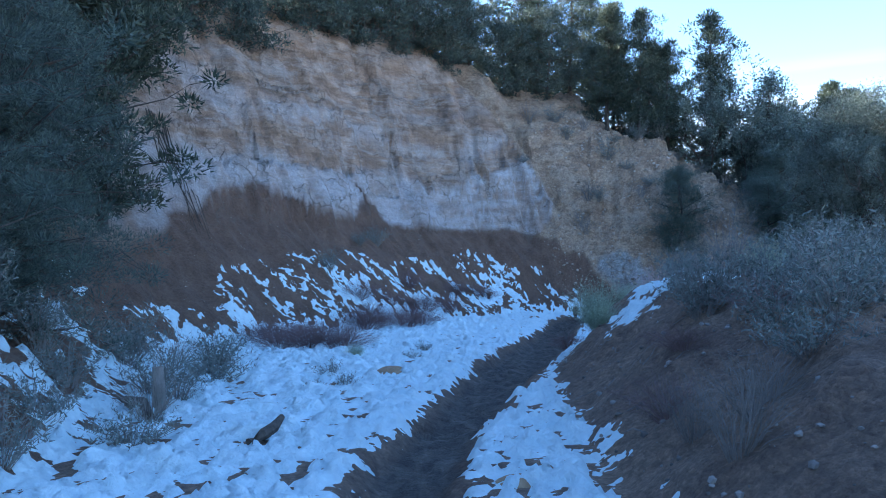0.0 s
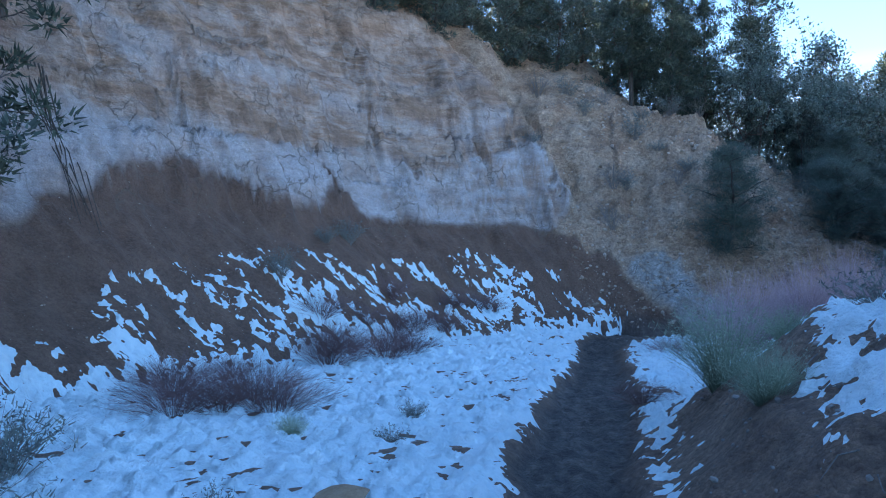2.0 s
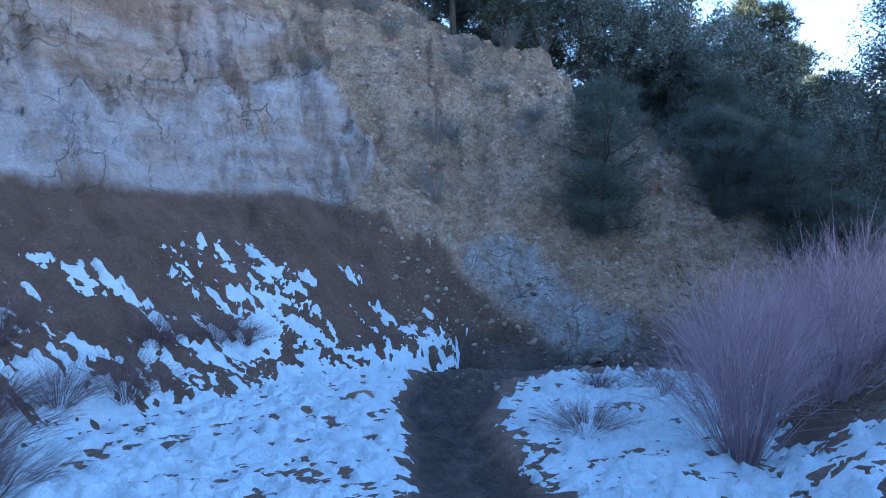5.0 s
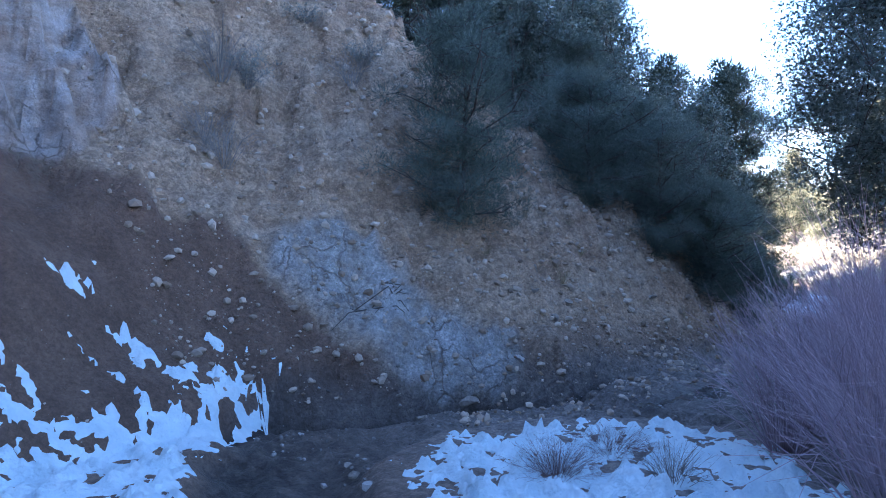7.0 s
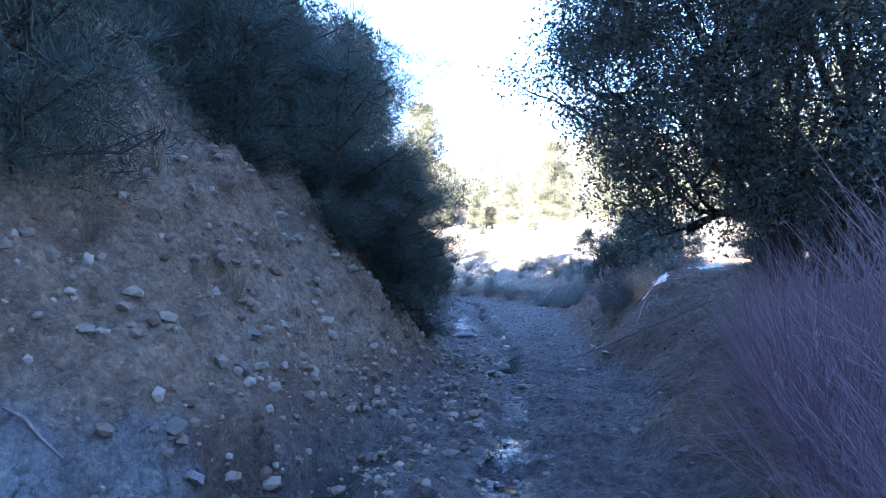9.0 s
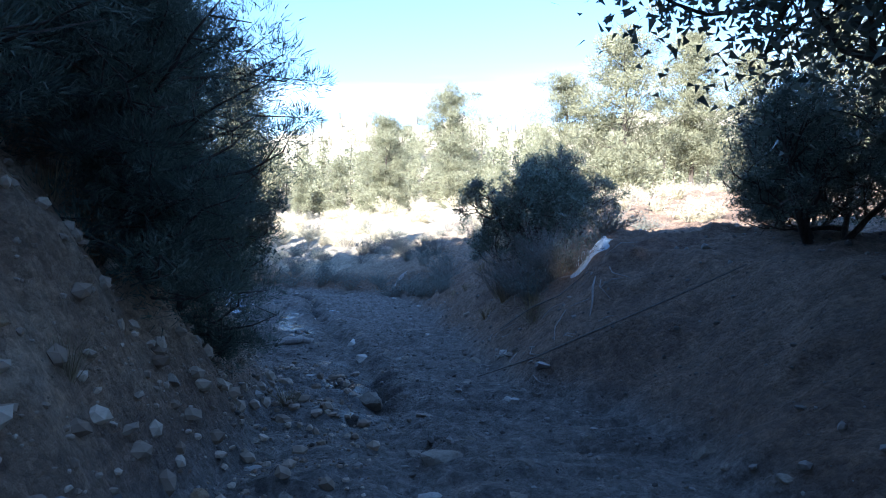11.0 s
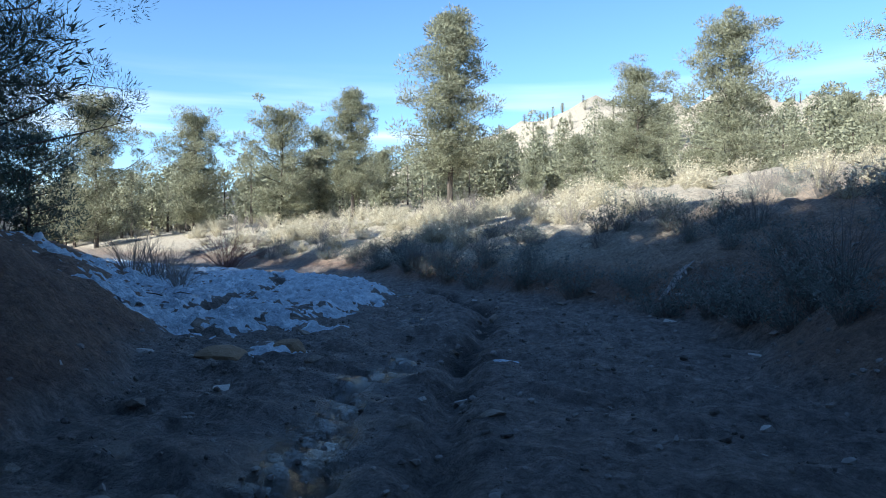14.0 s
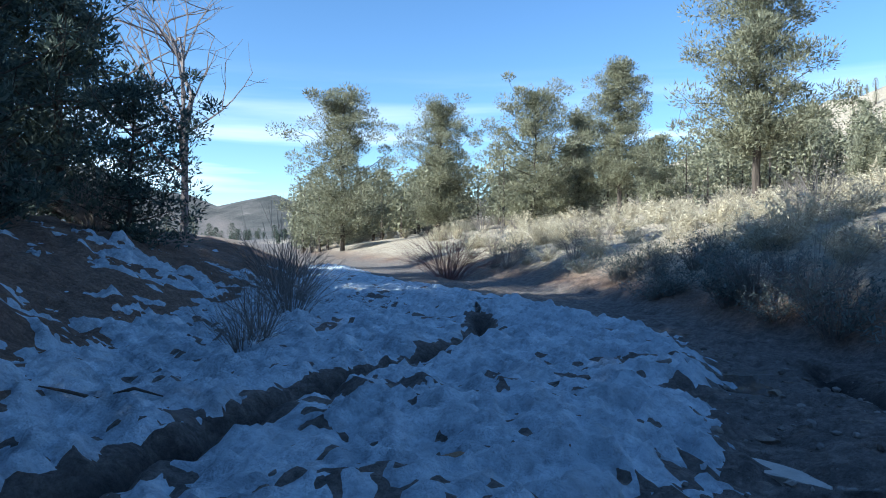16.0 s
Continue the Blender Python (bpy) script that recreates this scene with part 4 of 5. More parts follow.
overhang = conifer(77, 5.2, 2.4, .1, 60, 9, 260, PINE_LEAF, BARK, .08, .006, "dark pine with drooping boughs over the earth bank", "pine_tree", .05, .33, .6)
overhang.matrix_basis = stand(20.6, 33.4, 0, 1.0, .15)
copy_thing(overhang, stand(24.4, 37.3, 80, .85, .15))
for x, y, s in ((8.75, 29.55, 1.05), (12.3, 30.5, 1.0), (13.4, 29.8, .9), (14.4, 29.35, .75), (15.1, 29.9, .85), (14.4, 31.0, .9), (12.9, 31.5, .9), (16.3, 30.3, .75),
                (15.6, 29.5, .55)):
    bank_trees.at(stand(x, y, None, s, .1))
for x, y, s in ((15.7, 29.9, .7), (20.7, 32.0, .55), (21.5, 26.8, .85), (17.4, 31.8, .7), (22.9, 26.4, .8), (22.2, 33.6, .6), (16.0, 23.6, .75), (17.4, 24.2, .7), (14.9, 22.9, .85), (18.6, 24.0, .65), (16.8, 22.6, .9)):
    small_oaks.at(stand(x, y, None, s, .1))
the_oak.at(stand(13.3, 24.4, 40, 1.0, .15))
# crest of the spur and cliff, with unseen trees added to shade the ravine
for x, y, s in ((11.8, 36.5, 1.05), (16.4, 38.5, 1.1), (17.6, 35.5, .9), (9.5, 38, 1.0), (7.5, 37, .9), (5.6, 38.5, .95),
                (18.0, 33.4, .75), (3.8, 37.5, .8), 
                (19.5, 41, 1.0), (10.5, 42, 1.1), (7.0, 42, 1.0), (21.5, 44, 1.0), (22.5, 39.5, .85), (25, 45, .9), (26.4, 47.5, .95), (27.2, 50, 1.0),
                # most pines left of x = -6 and near (22, 42) are unseen sun blockers
                (27, 53, 1.1), (30, 57, .9), (24, 50, 1.0), (20.2, 33.2, .85), (28.6, 47.2, 1.0), (29.6, 51.5, 1.0), (26.0, 41.5, .7), (30.6, 50.2, 1.0), (-7, 18.6, 1.1), (-7.6, 20.6, 1.1), (-6.2, 16.8, 1.0), (-6.4, 11.4, .9), (-7.2, 9.0, 1.0), (-7.0, 13.6, .95), (-9.2, 12, 1.1), (-8.2, 16.8, 1.0), (-9.5, 7.5, 1.1), (-8.2, 10.4, 1.2), (-10.4, 9.4, 1.2), (-10.6, 13.6, 1.2), (-7.4, 6.6, 1.0), (-10.8, 11.4, 1.3), (-9.0, 5.4, 1.1), (6.8, 34.2, .8), (8.1, 33.8, .75), (9.3, 33.6, .75), (16.8, 36.0, .95), (19.0, 36.8, 1.0), (15.0, 38.2, 1.05), (21.0, 41.6, 1.2), (23.0, 41.2, 1.1), (24.4, 42.6, 1.1), (19.4, 43.2, 1.2), (22.4, 43.4, 1.2), (23.6, 44.6, 1.1)):
    pines.at(stand(x, y, None, s, .15))
# several junipers on the cliff top were added to shade the right bank
for x, y, s in ((-6.5, 15, 1.1), (29.6, 43.2, .6), (29.4, 46.0, .9), (27.6, 42.6, .7), (-3.4, 30.9, .9), (-2.4, 32.0, .9), (-4.6, 29.6, .9), (-1.6, 32.8, .9), (-.4, 33.4, .8), (-5.2, 28.6, 1.0), (-6.6, 25.6, 1.1), (-7.0, 10.5, 1.1), (-8.5, 19, 1.0), (-7.5, 24, 1.0), (-6.0, 28, 1.0), (-4.4, 31.5, .9), (-3.0, 33.2, .85),
                (-1.2, 34.0, .9), (0.6, 34.6, .8), (2.2, 35.2, .9), (-5.5, 34, 1.1), (-2.2, 36.5, 1.2), (1.2, 37.5, 1.2), (-8.5, 31, 1.2), (-11, 26, 1.2), (-10, 15, 1.2),
                (4.2, 35.6, .8), (6.4, 35.0, .75), (8.6, 34.6, .7), (11.7, 33.8, .6), (12.4, 33.5, .55), (11.0, 34.1, .6), (13.2, 33.9, .6), (15.8, 33.4, .6), (17.2, 33.0, .6), (18.6, 34.4, .7), (14.2, 34.8, .7), (0, 36, 1.0), (3.2, 38, 1.0), (7.6, 36.4, .8), (-6.8, 31.0, 1.0), (-9.5, 22, 1.2), (-12, 19, 1.3)):
    junipers.at(stand(x, y, None, s, .15))
for x, y, s in ((-2.55, 7.5, .7), (-3.4, 9.9, .65), (-3.6, 7.9, .95), (-4.9, 12.6, .95), (-3.9, 10.4, .9), (-5.4, 6.8, 1.1)):
    near_junipers.at(stand(x, y, None, s, .15))
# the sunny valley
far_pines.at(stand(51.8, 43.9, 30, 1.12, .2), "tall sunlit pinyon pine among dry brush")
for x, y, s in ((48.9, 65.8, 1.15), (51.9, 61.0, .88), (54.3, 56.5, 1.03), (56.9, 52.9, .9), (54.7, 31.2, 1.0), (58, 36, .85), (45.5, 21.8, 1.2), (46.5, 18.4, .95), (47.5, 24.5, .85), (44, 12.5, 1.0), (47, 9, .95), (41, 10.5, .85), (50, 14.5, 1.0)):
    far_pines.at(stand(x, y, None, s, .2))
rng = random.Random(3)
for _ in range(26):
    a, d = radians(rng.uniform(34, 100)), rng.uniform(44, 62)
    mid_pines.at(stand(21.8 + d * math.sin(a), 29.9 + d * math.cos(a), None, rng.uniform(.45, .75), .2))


def woods(name, label, count, leaf, low, high, near, far, tall, x0=22, y0=30):
    """Distant woods: small conifers in one sheet of foliage."""
    r = np.random.default_rng(17)
    crowns, stems = [], Heap()
    for _ in range(count):
        a, d = r.uniform(radians(low), radians(high)), math.sqrt(r.uniform(near**2, far**2))
        x, y, h = x0 + d * math.sin(a), y0 + d * math.cos(a), r.uniform(.45, 1.0) * tall
        z = ground(x, y)
        tube(stems, [(x, y, z - .3), (x, y, z + h * .8)], [.12, .04], 4)
        f = r.uniform(.08, 1, 560) ** .9
        rad = h * .27 * np.sin(np.pi * (.92 - .86 * f)) ** .7 * r.uniform(.3, 1.05, 560)
        t = r.uniform(0, 2 * np.pi, 560)
        crowns.append(np.stack([x + rad * np.cos(t), y + rad * np.sin(t), z + f * h], 1))
    base = thing(name, label, "woods", kind="stuff")
    part("trunk", stems.data(), BARK, base)
    part("crown", flakes(r, np.concatenate(crowns), .05 * tall, .0135 * tall, .3, blade=True), leaf, base)


woods("pine_woods", "sunlit pinyon woods below the far hill", 350, PINE_SUNLIT, 33, 125, 50, 74, 5.6)
woods("hill_scrub", "low scattered scrub on the sandy hill", 300, PINE_SUNLIT, 40, 130, 74, 120, 1.5)
# pines behind the crest, added to keep the sun off the wash
woods("crest_woods", "dark pines added behind the cliff to shade the ravine", 28, PINE_LEAF, 0, 360, 0, 9, 6.0, 7, 45)
woods("hill_woods", "far dark woods under the mountains", 260, PINE_LEAF, 8, 60, 110, 420, 4.5)

# dead tree on the far bank
rngd = np.random.default_rng(5)
dead = thing("dead_tree", "bare grey dead tree with forked branches", "tree")
wood = Heap()


def fork(p, way, ln, r, level):
    pts, q, w = [p], p, np.array(way, float)
    for _ in range(4):
        w = w + rngd.normal(0, .12, 3) + (0, 0, .04)
        w /= np.linalg.norm(w)
        q = q + w * ln / 4
        pts.append(q)
    tube(wood, pts, np.linspace(r, r * .5, 5), 6 if level < 2 else 4)
    if level < 4:
        for k in range(5 if level < 2 else 3):
            a = rngd.normal(0, 1, 3) * (1, 1, .5)
            v = w * 1.0 + a * .78
            fork(pts[2 + k % 3], v / np.linalg.norm(v), ln * rngd.uniform(.5, .72), r * .5, level + 1)


fork(np.array([0, 0, -.3]), (0.03, 0, 1), 3.4, .1, 0)
part("trunk", wood.data(), SNAG_BARK, dead)
dead.matrix_basis = stand(35.6, 55.8, 20, 1.55, .1)

# ---- bushes ----
sages = Kind(*[brush(100 + k, "sagebrush", "grey-green sagebrush growing on the earth bank", "bush", 62, h, s, .005, GREY_TWIG, SAGE_LEAF, 15, .07, .009, .3, .25)
               for k, (h, s) in enumerate(((.75, .55), (.6, .6), (.9, .6)))])
greens = Kind(*[brush(110 + k, "rabbitbrush", "pale green rabbitbrush with upright stems", "bush", 420, h, .5, .0022, GREEN_LEAF, GREEN_LEAF, 7, .05, .0035, .15, .2)
                for k, h in enumerate((.8, .65))])
greys = Kind(*[brush(120 + k, "bare_shrub", "leafless grey shrub with fine twigs", "bush", 52, h, .7, .005, GREY_TWIG, GREY_TWIG, 2, .06, .004, .3, .5, "", 3, 3)
               for k, h in enumerate((1.1, .9))])
reds = Kind(*[brush(130 + k, "red_twig_shrub", "low reddish leafless twigs beside the snow", "bush", 170, h, .8, .0028, RED_TWIG, droop=.35, twig=5, mains=4)
              for k, h in enumerate((.6, .75))])
willows = Kind(*[brush(140 + k, "willow_shrub", "mauve leafless willow thicket with long arching stems", "bush", 170, h, .9, .0045, WILLOW_TWIG, droop=.3, twig=6, mains=9)
                 for k, h in enumerate((2.0, 1.8))])
straws = Kind(*[brush(150 + k, "dry_grass_tuft", "dry straw grass tuft", "grass", 40, h, .25, .004, STRAW, droop=.4) for k, h in enumerate((.35, .5))])
pales = Kind(*[brush(160 + k, "dry_brush", "pale dry brush in the sunlit valley", "bush", 48, h, .6, .006, DRY_LEAF, DRY_LEAF, 12, .1, .013, .25, .2)
               for k, h in enumerate((.8, .65, .95))])

for x, y, s in ((6.1, 21.4, .9), (6.9, 22.5, 1.0), (8.2, 23.3, 1.0), (9.5, 23.9, 1.05), (10.7, 24.3, .8), (7.6, 22.0, .9), (9.0, 22.9, .9), (9.7, 24.6, .9), (11.0, 24.7, .7), (8.6, 24.3, .85), (12.0, 24.8, .55)):
    willows.at(stand(x, y, None, s, .05))
for x, y, s in ((-1.6, 16.2, 1.0), (-1.2, 21.4, .9), (-0.5, 23.4, .9), (0.6, 25.8, .8), (1.3, 26.6, .8), (-0.7, 24.4, .9), (-2.0, 15.8, .9), (-2.3, 18.4, .7), (3.5, 17.2, .6),
                (6.4, 24.8, .5), (7.2, 25.0, .5), (3.5, 8.7, .6), (3.95, 10.0, .55), (4.64, 9.8, .6), (-1.3, 16.4, 1.1), (-.9, 16.0, .9), (.0, 22.0, .9), (-1.5, 20.8, 1.0), (-.5, 22.2, .9), (-.3, 21.0, 1.0), (-1.75, 21.8, 1.0), (-1.2, 20.0, 1.0), (-.4, 23.1, 1.0), (.45, 24.8, .9), (-1.0, 22.6, .8), (-.1, 24.2, .8), (1.6, 26.9, .7), (-2.9, 17.6, .8), (-2.5, 17.0, .9), (38.5, 46.1, 1.9), (5.2, 22.6, .7)):
    reds.at(stand(x, y, None, s, .03))
for x, y, s in ((3.85, 15.2, 1.25), (3.6, 13.5, .8), (5.6, 12.4, .8), (4.3, 14.8, .6), (-0.4, 14.9, .4)):
    greens.at(stand(x, y, None, s, .03))
for x, y, s in ((5.7, 14.2, 1.2), (4.5, 11.2, 1.0), (3.55, 7.15, .6), (3.75, 7.5, .55), (3.5, 8.0, .5), (30.2, 39.9, 1.0), (29.0, 38.4, .7), (31.0, 41.2, 1.2), (31.5, 42.4, 1.3), (28.6, 37.9, .6), (6.4, 15.5, 1.0), (3.95, 7.75, .55), (-2.6, 12.6, .7), (5.4, 30.3, .9), (-1.4, 9.6, .7), (7.0, 24.2, .5), (19.9, 26.9, .8), (20.4, 27.0, .9), (20.9, 27.1, .9), (20.2, 26.6, 1.0), (20.8, 26.7, 1.0), (21.4, 27.2, .9), (19.6, 26.5, .7), (22.0, 27.4, .8)):
    greys.at(stand(x, y, None, s, .03))
for x, y, s in ((-2.2, 13.2, 1.0), (-1.9, 12.4, .9), (-2.7, 11.5, 1.0), (-3.0, 10.2, 1.1), (-1.1, 8.7, .7), (-2.9, 9.0, 1.1), (-2.3, 7.6, 1.0), (-2.6, 6.6, 1.1), (-3.4, 13.0, .8), (-2.0, 10.9, .9), (-1.7, 11.8, .8), (-1.5, 10.4, .7), (-2.4, 9.8, .9), (-1.9, 8.6, .8), (-1.5, 7.6, .8), (4.6, 12.6, .9), (5.3, 11.6, 1.0), (6.2, 12.2, 1.0), (4.9, 13.7, .8),
                (5.2, 14.8, .9), (6.6, 13.4, 1.1), (7.4, 13.0, 1.1), (4.3, 8.0, .8), (4.75, 8.5, 1.0), (4.5, 9.1, .9), (5.2, 8.9, 1.1), (5.4, 9.7, 1.1), (4.3, 10.7, .9), (4.5, 11.1, 1.0), (4.75, 10.8, .9), (5.9, 11.2, 1.1), (5.0, 10.2, .9), (5.6, 10.4, 1.1), (6.4, 10.8, 1.0), (7.6, 11.6, 1.1), (8.4, 13.6, 1.1), (0.15, 11.7, .35), (-.2, 11.5, .3),
                (-.25, 12.4, .4), (.7, 15.9, .35), (.6, 14.8, .35), (6.0, 31.3, .8), (8.0, 31.4, .7), (3.0, 31.4, .6), (20.2, 26.6, .8), (19.6, 26.9, .7), (19.9, 25.9, .9)):
    sages.at(stand(x, y, None, s, .03))
for k in range(14):
    x = 3.2 + k * .9 + rng.uniform(-.3, .3)
    y = np.interp(x, [3, 6, 9, 12, 16], [34.0, 33.6, 33.2, 32.6, 31.8]) + rng.uniform(-.9, .9)
    (sages if k % 3 else greys).at(stand(x, y, None, rng.uniform(.6, 1.1), .04))
for x, y, s in ((5.6, 31.25, 1.1), (7.65, 31.1, .7), (5.3, 30.9, .8)):
    greys.at(stand(x, y, None, s, .03), "dark leafless shrub rooted in the open scree")
for x, y, s in ((6.5, 32.4, 1.1), (-1.85, 25.0, .9), (7.2, 32.0, .6), (-2.6, 21.8, .8), (-2.2, 24.1, .6)):
    sages.at(stand(x, y, None, s, .03))
# shaded bank beyond the wash, and the sunny flat behind it
count = 0
while count < 170:
    x, y = rng.uniform(22, 45), rng.uniform(24, 54)
    d, s = sample(x, y, "dr", "sr")
    if .25 < d < 6.5 and s > 20.8:
        (pales if d > 1.2 and s > 24 and rng.uniform(0, 1) < .75 else sages if rng.uniform(0, 1) < .6 else greys).at(stand(x, y, None, rng.uniform(.45, .95), .04))
        count += 1
count = 0
while count < 360:
    x, y = rng.uniform(28, 75), rng.uniform(10, 75)
    d, = sample(x, y, "dr")
    if 2.5 < d < 24:
        (pales if rng.uniform(0, 1) < .8 else greys).at(stand(x, y, None, rng.uniform(.55, 1.2), .04))
        count += 1
for _ in range(40):
    s = rng.uniform(22, 26)
    n = int(s)
    (ax, ay), (bx, by) = LEFT_FOOT[n], LEFT_FOOT[n + 1]
    x, y = ax + (bx - ax) * (s - n) - rng.uniform(1.0, 6) * .75, ay + (by - ay) * (s - n) + rng.uniform(1.0, 6) * .65
    (greys if rng.uniform(0, 1) < .5 else sages).at(stand(x, y, None, rng.uniform(.7, 1.3), .04))

# ---- stones ----
stones = Kind(*[rock(200 + k, "stone", "grey weathered stone lying in the wash", STONE, f) for k, f in enumerate((.55, .7, .45, .8))])
tans = Kind(*[rock(210 + k, "boulder", "tan rounded boulder half sunk in the snow", STONE_TAN, f) for k, f in enumerate((.5, .6))])
whites = Kind(*[rock(220 + k, "pale_stone", "pale flat stone in the gravel", STONE_WHITE, f) for k, f in enumerate((.4, .6))])
for x, y, s in ((.55, 13.0, .75), (3.15, 25.1, .6), (2.26, 8.0, .5), (28.0, 35.0, .4), (24.6, 33.3, .55), (25.0, 32.9, .5)):
    tans.at(stand(x, y, None, s, .06, 10))
for x, y, s in ((21.2, 29.6, .45), (19.6, 29.1, .4), (17.3, 26.8, .32), (24.3, 33.8, .6), (29.5, 34.2, .8), (12.2, 27.5, .2), (24.5, 31.0, .25), (23.7, 32.4, .3)):
    whites.at(stand(x, y, None, s, .14 * s, 12))
for k in range(75):
    while True:
        x, y = rng.uniform(7.5, 18.5), rng.uniform(27.5, 33.5)
        dl, sl = sample(x, y, "dl", "sl")
        if -.5 < dl < 5.5 and 13.2 < sl < 18.5:
            break
    s = rng.uniform(.06, .16) * (1 if k % 4 else 2.0)
    (tans if k % 4 else stones).at(stand(x, y, None, s, .15 * s, 25), "angular tan stone set in the scree slope" if k % 4 else "", "stones on the slope")
for x, y, s in ((9.7, 28.55, .22), (10.2, 28.8, .2), (11.4, 27.9, .3), (11.0, 28.1, .26), (12.0, 28.3, .22), (12.5, 26.8, .3), (12.3, 25.9, .28), (13.0, 28.0, .25),
                (10.6, 27.6, .24), (8.9, 27.3, .3), (8.6, 27.1, .2), (17.6, 27.6, .25), (19.2, 27.6, .28), (6.5, 25.2, .25), (7.0, 24.8, .2)):
    stones.at(stand(x, y, None, s, .03, 20))
for k in range(20):
    x = rng.uniform(8.3, 16.5)
    y = np.interp(x, [8, 10, 13, 16.5], [29.0, 29.1, 29.1, 29.5]) + rng.uniform(-.5, .9)
    straws.at(stand(x, y, None, rng.uniform(.4, .8), .03))
for k in range(24):
    x = rng.uniform(18.6, 25)
    y = np.interp(x, [18.6, 21, 25], [27.2, 27.5, 28.6]) - rng.uniform(-.1, 1.0)
    straws.at(stand(x, y, None, rng.uniform(.5, 1.0), .03))
for x, y, s in ((20.6, 27.1, .8), (20.0, 26.6, .8), (19.4, 26.3, .8), (25.6, 28.7, .6), (26.6, 29.0, .75), (27.6, 29.4, .8), (28.4, 29.8, .85), (29.2, 30.4, .95), (30.4, 31.9, .85), (31.2, 33.0, .85), (32.2, 34.2, .95), (33.0, 35.2, .95),
                (34.1, 36.7, .95), (35.1, 38.2, .85), (36.2, 38.2, .85), (36.9, 40.0, .95), (33.8, 35.6, .85), (32.9, 34.3, .85), (31.8, 33.0, .8), (27.2, 28.7, .75), (28.6, 29.0, .85), (35.4, 37.4, .85), (38.0, 41.6, .85)):
    sages.at(stand(x, y, None, s, .03))
count = 0
while count < 230:
    x, y = rng.uniform(5, 32), rng.uniform(24.5, 36)
    dl, dr, w = sample(x, y, "dl", "dr", "wash")
    if max(dl, dr) < .5 and w > .1:
        s = rng.uniform(.05, .2) * (1 if rng.uniform(0, 1) < .85 else 1.8)
        (stones if rng.uniform(0, 1) < .85 else whites).at(stand(x, y, None, s, .01, 20), group="stones in the wash")
        count += 1


def rubble(name, label, count, area, test, small, big, material):
    """Loose small stones, too many to count, in one mesh."""
    r = np.random.default_rng(count)
    bm = bmesh.new()
    bmesh.ops.create_icosphere(bm, subdivisions=1, radius=.5)
    ball, sides = np.array([tuple(v.co) for v in bm.verts]), np.array([[v.index for v in f.verts] for f in bm.faces])
    bm.free()
    nv = len(ball)
    spots = []
    while len(spots) < count:
        x, y = r.uniform(area[0], area[1]), r.uniform(area[2], area[3])
        if test(*sample(x, y, "dl", "dr", "wash", "sl", "icy")):
            spots.append((x, y, ground(x, y)))
    c = np.array(spots)
    size = small * (big / small) ** (r.uniform(0, 1, count) ** 2.2)
    v = ball[None] * r.uniform(.5, 1.1, (count, 1, 3)) * size[:, None, None] * (1, 1, .75) * r.uniform(.72, 1.15, (count, nv, 1))
    a = r.uniform(0, 6.28, count)
    t = r.uniform(-.5, .5, count)
    v = np.stack([v[..., 0] * np.cos(t)[:, None] - v[..., 2] * np.sin(t)[:, None], v[..., 1], v[..., 0] * np.sin(t)[:, None] + v[..., 2] * np.cos(t)[:, None]], -1)
    v = np.stack([v[..., 0] * np.cos(a)[:, None] - v[..., 1] * np.sin(a)[:, None], v[..., 0] * np.sin(a)[:, None] + v[..., 1] * np.cos(a)[:, None], v[..., 2]], -1)
    v = (v + (c + np.array([0, 0, 1]) * size[:, None] * .12)[:, None]).reshape(-1, 3)
    f = (np.arange(count)[:, None, None] * nv + sides).reshape(-1, 3)
    ob = sheet(name, v[:, 0], v[:, 1], v[:, 2], f, material)
    ob.data.polygons.foreach_set("use_smooth", np.zeros(len(f), bool))
    tagged(ob, label, "gravel", kind="stuff")


rubble("wash_gravel", "grey gravel strewn over the wash floor", 6500, (5, 32, 24.5, 36), lambda dl, dr, w, sl, ic: max(dl, dr) < .6 and w > .2 and ic < .1, .012, .08, GRAVEL)
rubble("slope_scree", "tan scree on the steep slope", 9000, (3.5, 20, 28, 34.5), lambda dl, dr, w, sl, ic: .1 < dl < 6.5 and 11.6 < sl < 19.5, .02, .2, SCREE)
rubble("foot_rubble", "pale broken rubble at the foot of the slope", 1500, (7, 19, 26.5, 31), lambda dl, dr, w, sl, ic: -.9 < dl < .5 and 13 < sl < 18.5, .02, .17, SCREE)
rubble("bank_pebbles", "small stones on the dark earth bank", 2500, (2.5, 30, 6, 31), lambda dl, dr, w, sl, ic: .1 < dr < 3, .015, .1, GRAVEL)
rubble("talus_pebbles", "small stones on the muddy talus", 1500, (-6, 8, 10, 31), lambda dl, dr, w, sl, ic: .1 < dl < 3.4 and sl < 13, .01, .05, SCREE)


# ---- dead wood ----
def wood_piece(name, label, points, radii, material, sides=7):
    """A stick, log or root along points given as x, y and height over the ground."""
    heap = Heap()
    tube(heap, [(x, y, ground(x, y) + h) for x, y, h in points], radii, sides)
    ob = part(name, heap.data(), material, None, label)
    ob["category"] = "dead wood"
    return ob


wood_piece("fallen_log", "short dark weathered log lying on the snow", [(-.05, 8.7, .06), (.02, 8.85, .08), (.07, 9.0, .1), (.1, 9.15, .17)], [.04, .055, .05, .03], BARK)
wood_piece("stump_post", "grey weathered upright stump at the snow's edge", [(-1.42, 9.85, -.1), (-1.43, 9.85, .2), (-1.45, 9.86, .5)], [.075, .065, .055], GREY_TWIG, 9)
wood_piece("dark_log", "dark half-buried log on the bank", [(-2.1, 10.3, .05), (-1.7, 10.0, .08), (-1.4, 9.6, .04)], [.06, .08, .05], BARK)
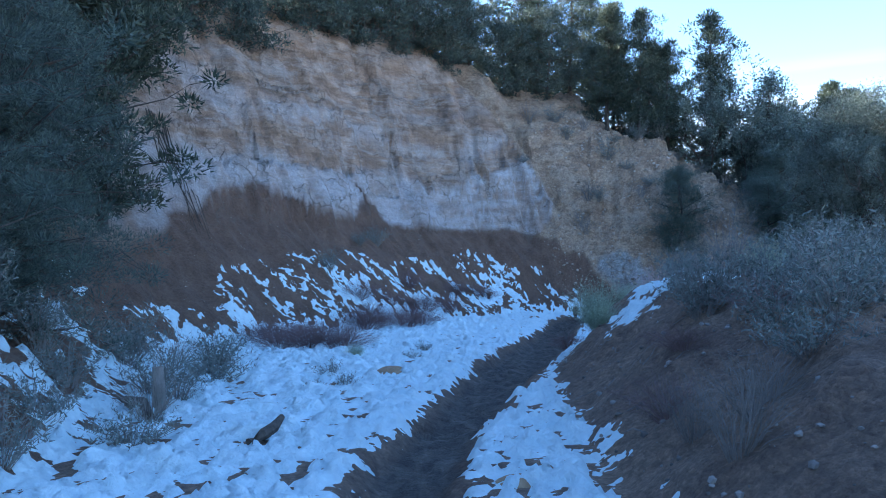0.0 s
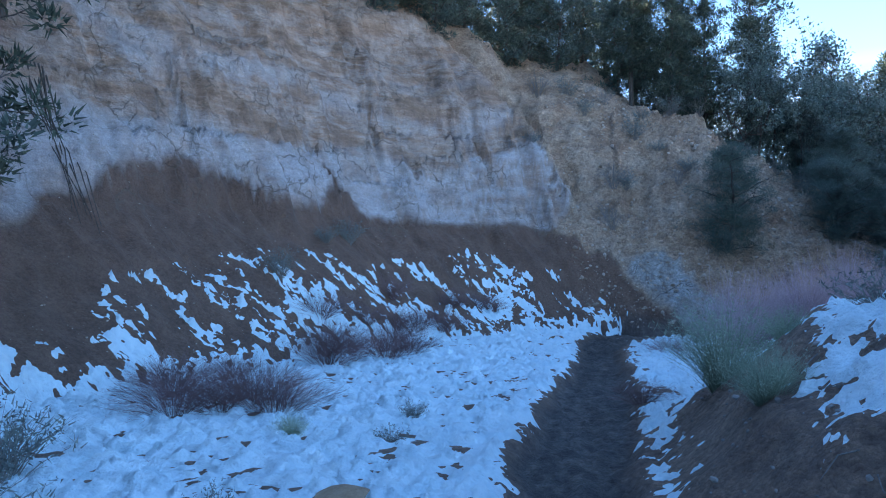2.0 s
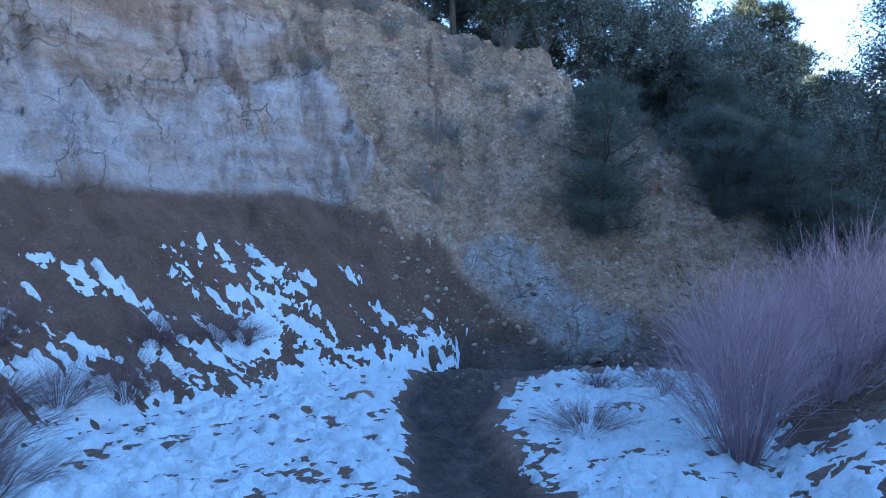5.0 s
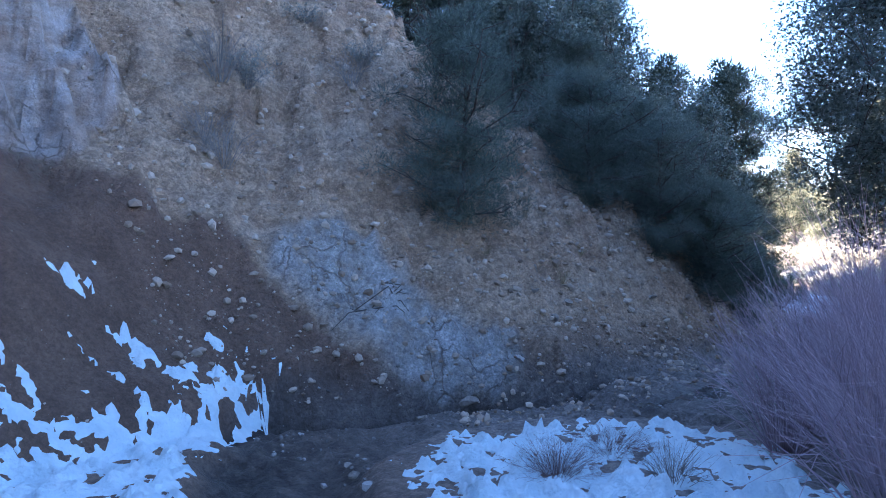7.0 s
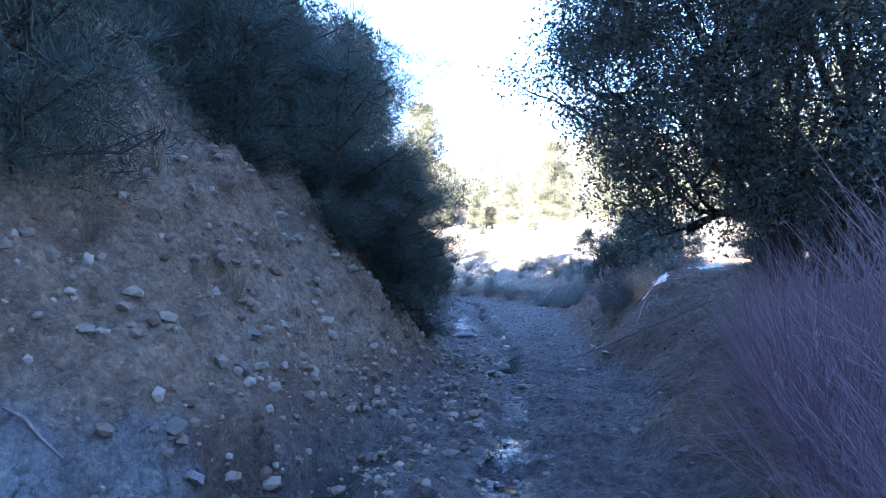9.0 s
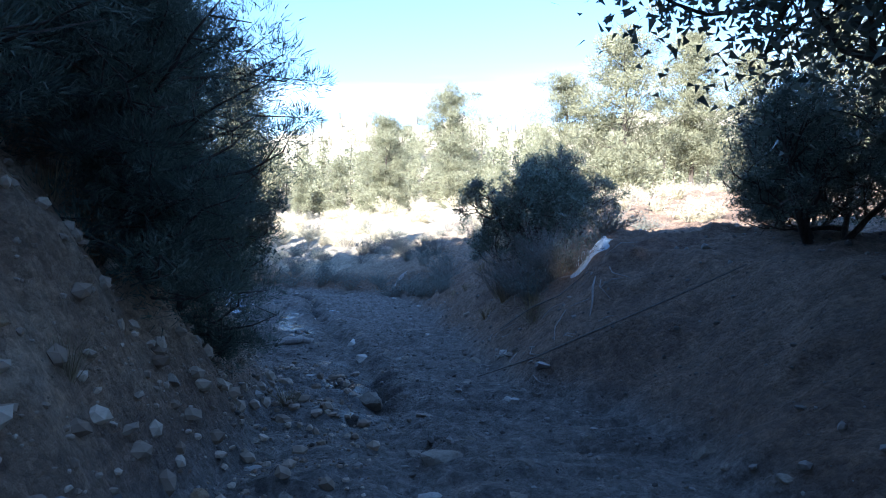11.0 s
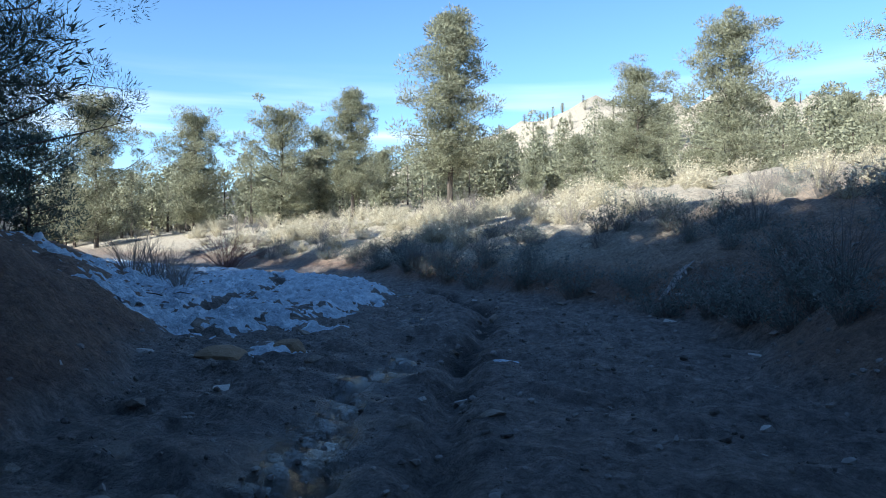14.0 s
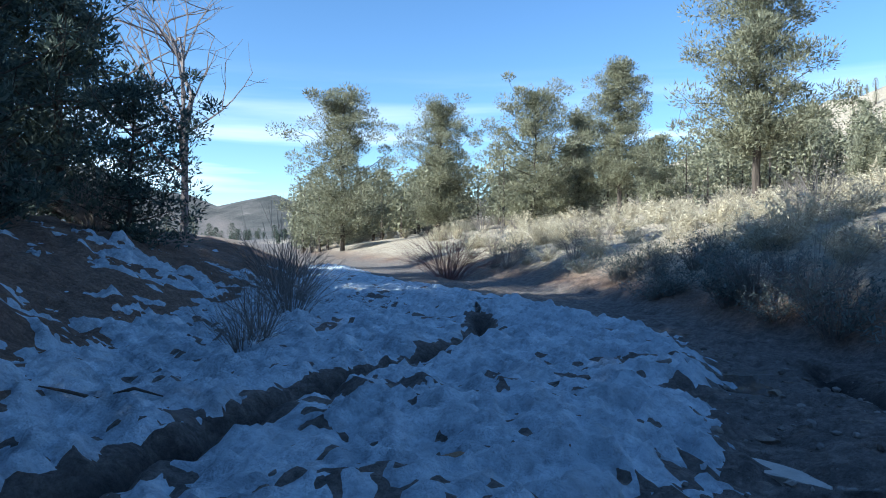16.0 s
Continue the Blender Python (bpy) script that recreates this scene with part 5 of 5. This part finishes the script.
wood_piece("driftwood_log", "pale bleached driftwood log on the gravel", [(20.08, 30.5, .03), (20.2, 30.53, .06), (20.35, 30.45, .07), (20.5, 30.36, .06), (20.65, 30.33, .08), (20.8, 30.24, .07), (20.95, 30.22, .05)], [.03, .055, .06, .052, .058, .045, .02], DEAD_BARK, 9)
wood_piece("long_branch", "long bare branch lying down the bank", [(17.65, 27.5, .06), (17.35, 26.9, .1), (17.1, 26.4, .1), (16.9, 25.7, .12), (16.7, 25.1, .15)], [.007, .011, .012, .01, .006], GREY_TWIG, 6)
wood_piece("thin_branch", "thin fallen branch on the earth bank", [(19.3, 27.3, .05), (18.9, 26.9, .1), (18.5, 26.6, .14), (18.2, 26.3, .2)], [.007, .011, .01, .005], GREY_TWIG, 6)
wood_piece("hanging_root", "pale bare root hanging down the bank", [(18.0, 26.25, .1), (17.8, 26.3, .12), (17.62, 26.32, .1), (17.5, 26.36, .03)], [.007, .012, .01, .006], DEAD_BARK, 6)
wood_piece("snow_branch", "dark forked branch on the old snow", [(27.0, 36.95, .03), (27.1, 36.82, .08), (27.22, 36.74, .06), (27.35, 36.62, .09), (27.45, 36.5, .06)], [.004, .009, .011, .009, .004], BARK, 6)
for k in range(6):
    wood_piece("driftwood_stick", "bleached driftwood stick under the sage bank", [(29.4 + .1 * k, 30.5 - .07 * k, .04), (29.8 + .06 * k, 30.35 - .02 * k, .05), (30.1 - .03 * k, 30.15 + .05 * k, .03 + .02 * (k % 3))], [.014, .02, .007], DEAD_BARK, 5)
wood_piece("slope_root", "thin grey root trailing down the stony slope", [(7.91, 28.63, 0.01), (7.97, 28.55, 0.04), (7.98, 28.47, 0.03), (8.05, 28.39, 0.01)], [.004, .011, .009, .004], DEAD_BARK, 6)
for k, (a, r) in enumerate(((-2.9, .75), (-2.2, .3), (-1.2, .5), (-.4, .35), (.5, .45), (1.1, .7), (1.7, .35), (2.5, .5))):
    wood_piece("bare_root", "thin dark root in the pale clay outcrop", [(7.1 + .05 * k - .2, 28.96, .0), (7.1 + .4 * r * math.cos(a) + .04 * k, 28.96 + .1 * math.sin(a), .03), (7.1 + .8 * r * math.cos(a + .3), 28.94 + .25 * r * math.sin(a), .02), (7.1 + 1.1 * r * math.cos(a), 28.92 + .38 * r * math.sin(a), .0)], [.009, .008, .006, .003], BARK, 5)
RX, RY = (-7.1, -6.7, -6.1, -5.6), (20.4, 20.15, 19.9, 19.65)
for k in range(9):
    w = .12 * k
    wood_piece("hanging_root", "dark bare root hanging over the cut bank", [(RX[n] + .5 * w + rng.uniform(-.12, .12) * (n > 0), RY[n] + .2 * w + rng.uniform(-.25, .25) * (n > 0), (.1, .08, .05, .02)[n]) for n in range(4)], [.016, .013, .01, .005], BARK, 5)

# twigs and roots on the bare bank beside the channel
for k in range(26):
    x, y, a, r = rng.uniform(3.2, 4.9), rng.uniform(7.6, 13.6), rng.uniform(0, 6.28), rng.uniform(.12, .4)
    wood_piece("dead_twig", "dead grey twig on the bare earth bank", [(x, y, .01), (x + .5 * r * math.cos(a), y + .5 * r * math.sin(a), .03), (x + r * math.cos(a + .3), y + r * math.sin(a + .3), .015)], [.006, .005, .002], GREY_TWIG, 4)
# sticks strewn on the bank of the lower wash
for k in range(30):
    x, y, a, r = rng.uniform(17.2, 20.6), rng.uniform(26.0, 27.5), rng.uniform(2.4, 4.4), rng.uniform(.15, .5)
    wood_piece("dead_twig", "dead pale twig on the bank of the wash", [(x, y, .01), (x + .5 * r * math.cos(a), y + .5 * r * math.sin(a), .04), (x + r * math.cos(a + .3), y + r * math.sin(a + .3), .02)], [.006, .006, .002], DEAD_BARK, 4)
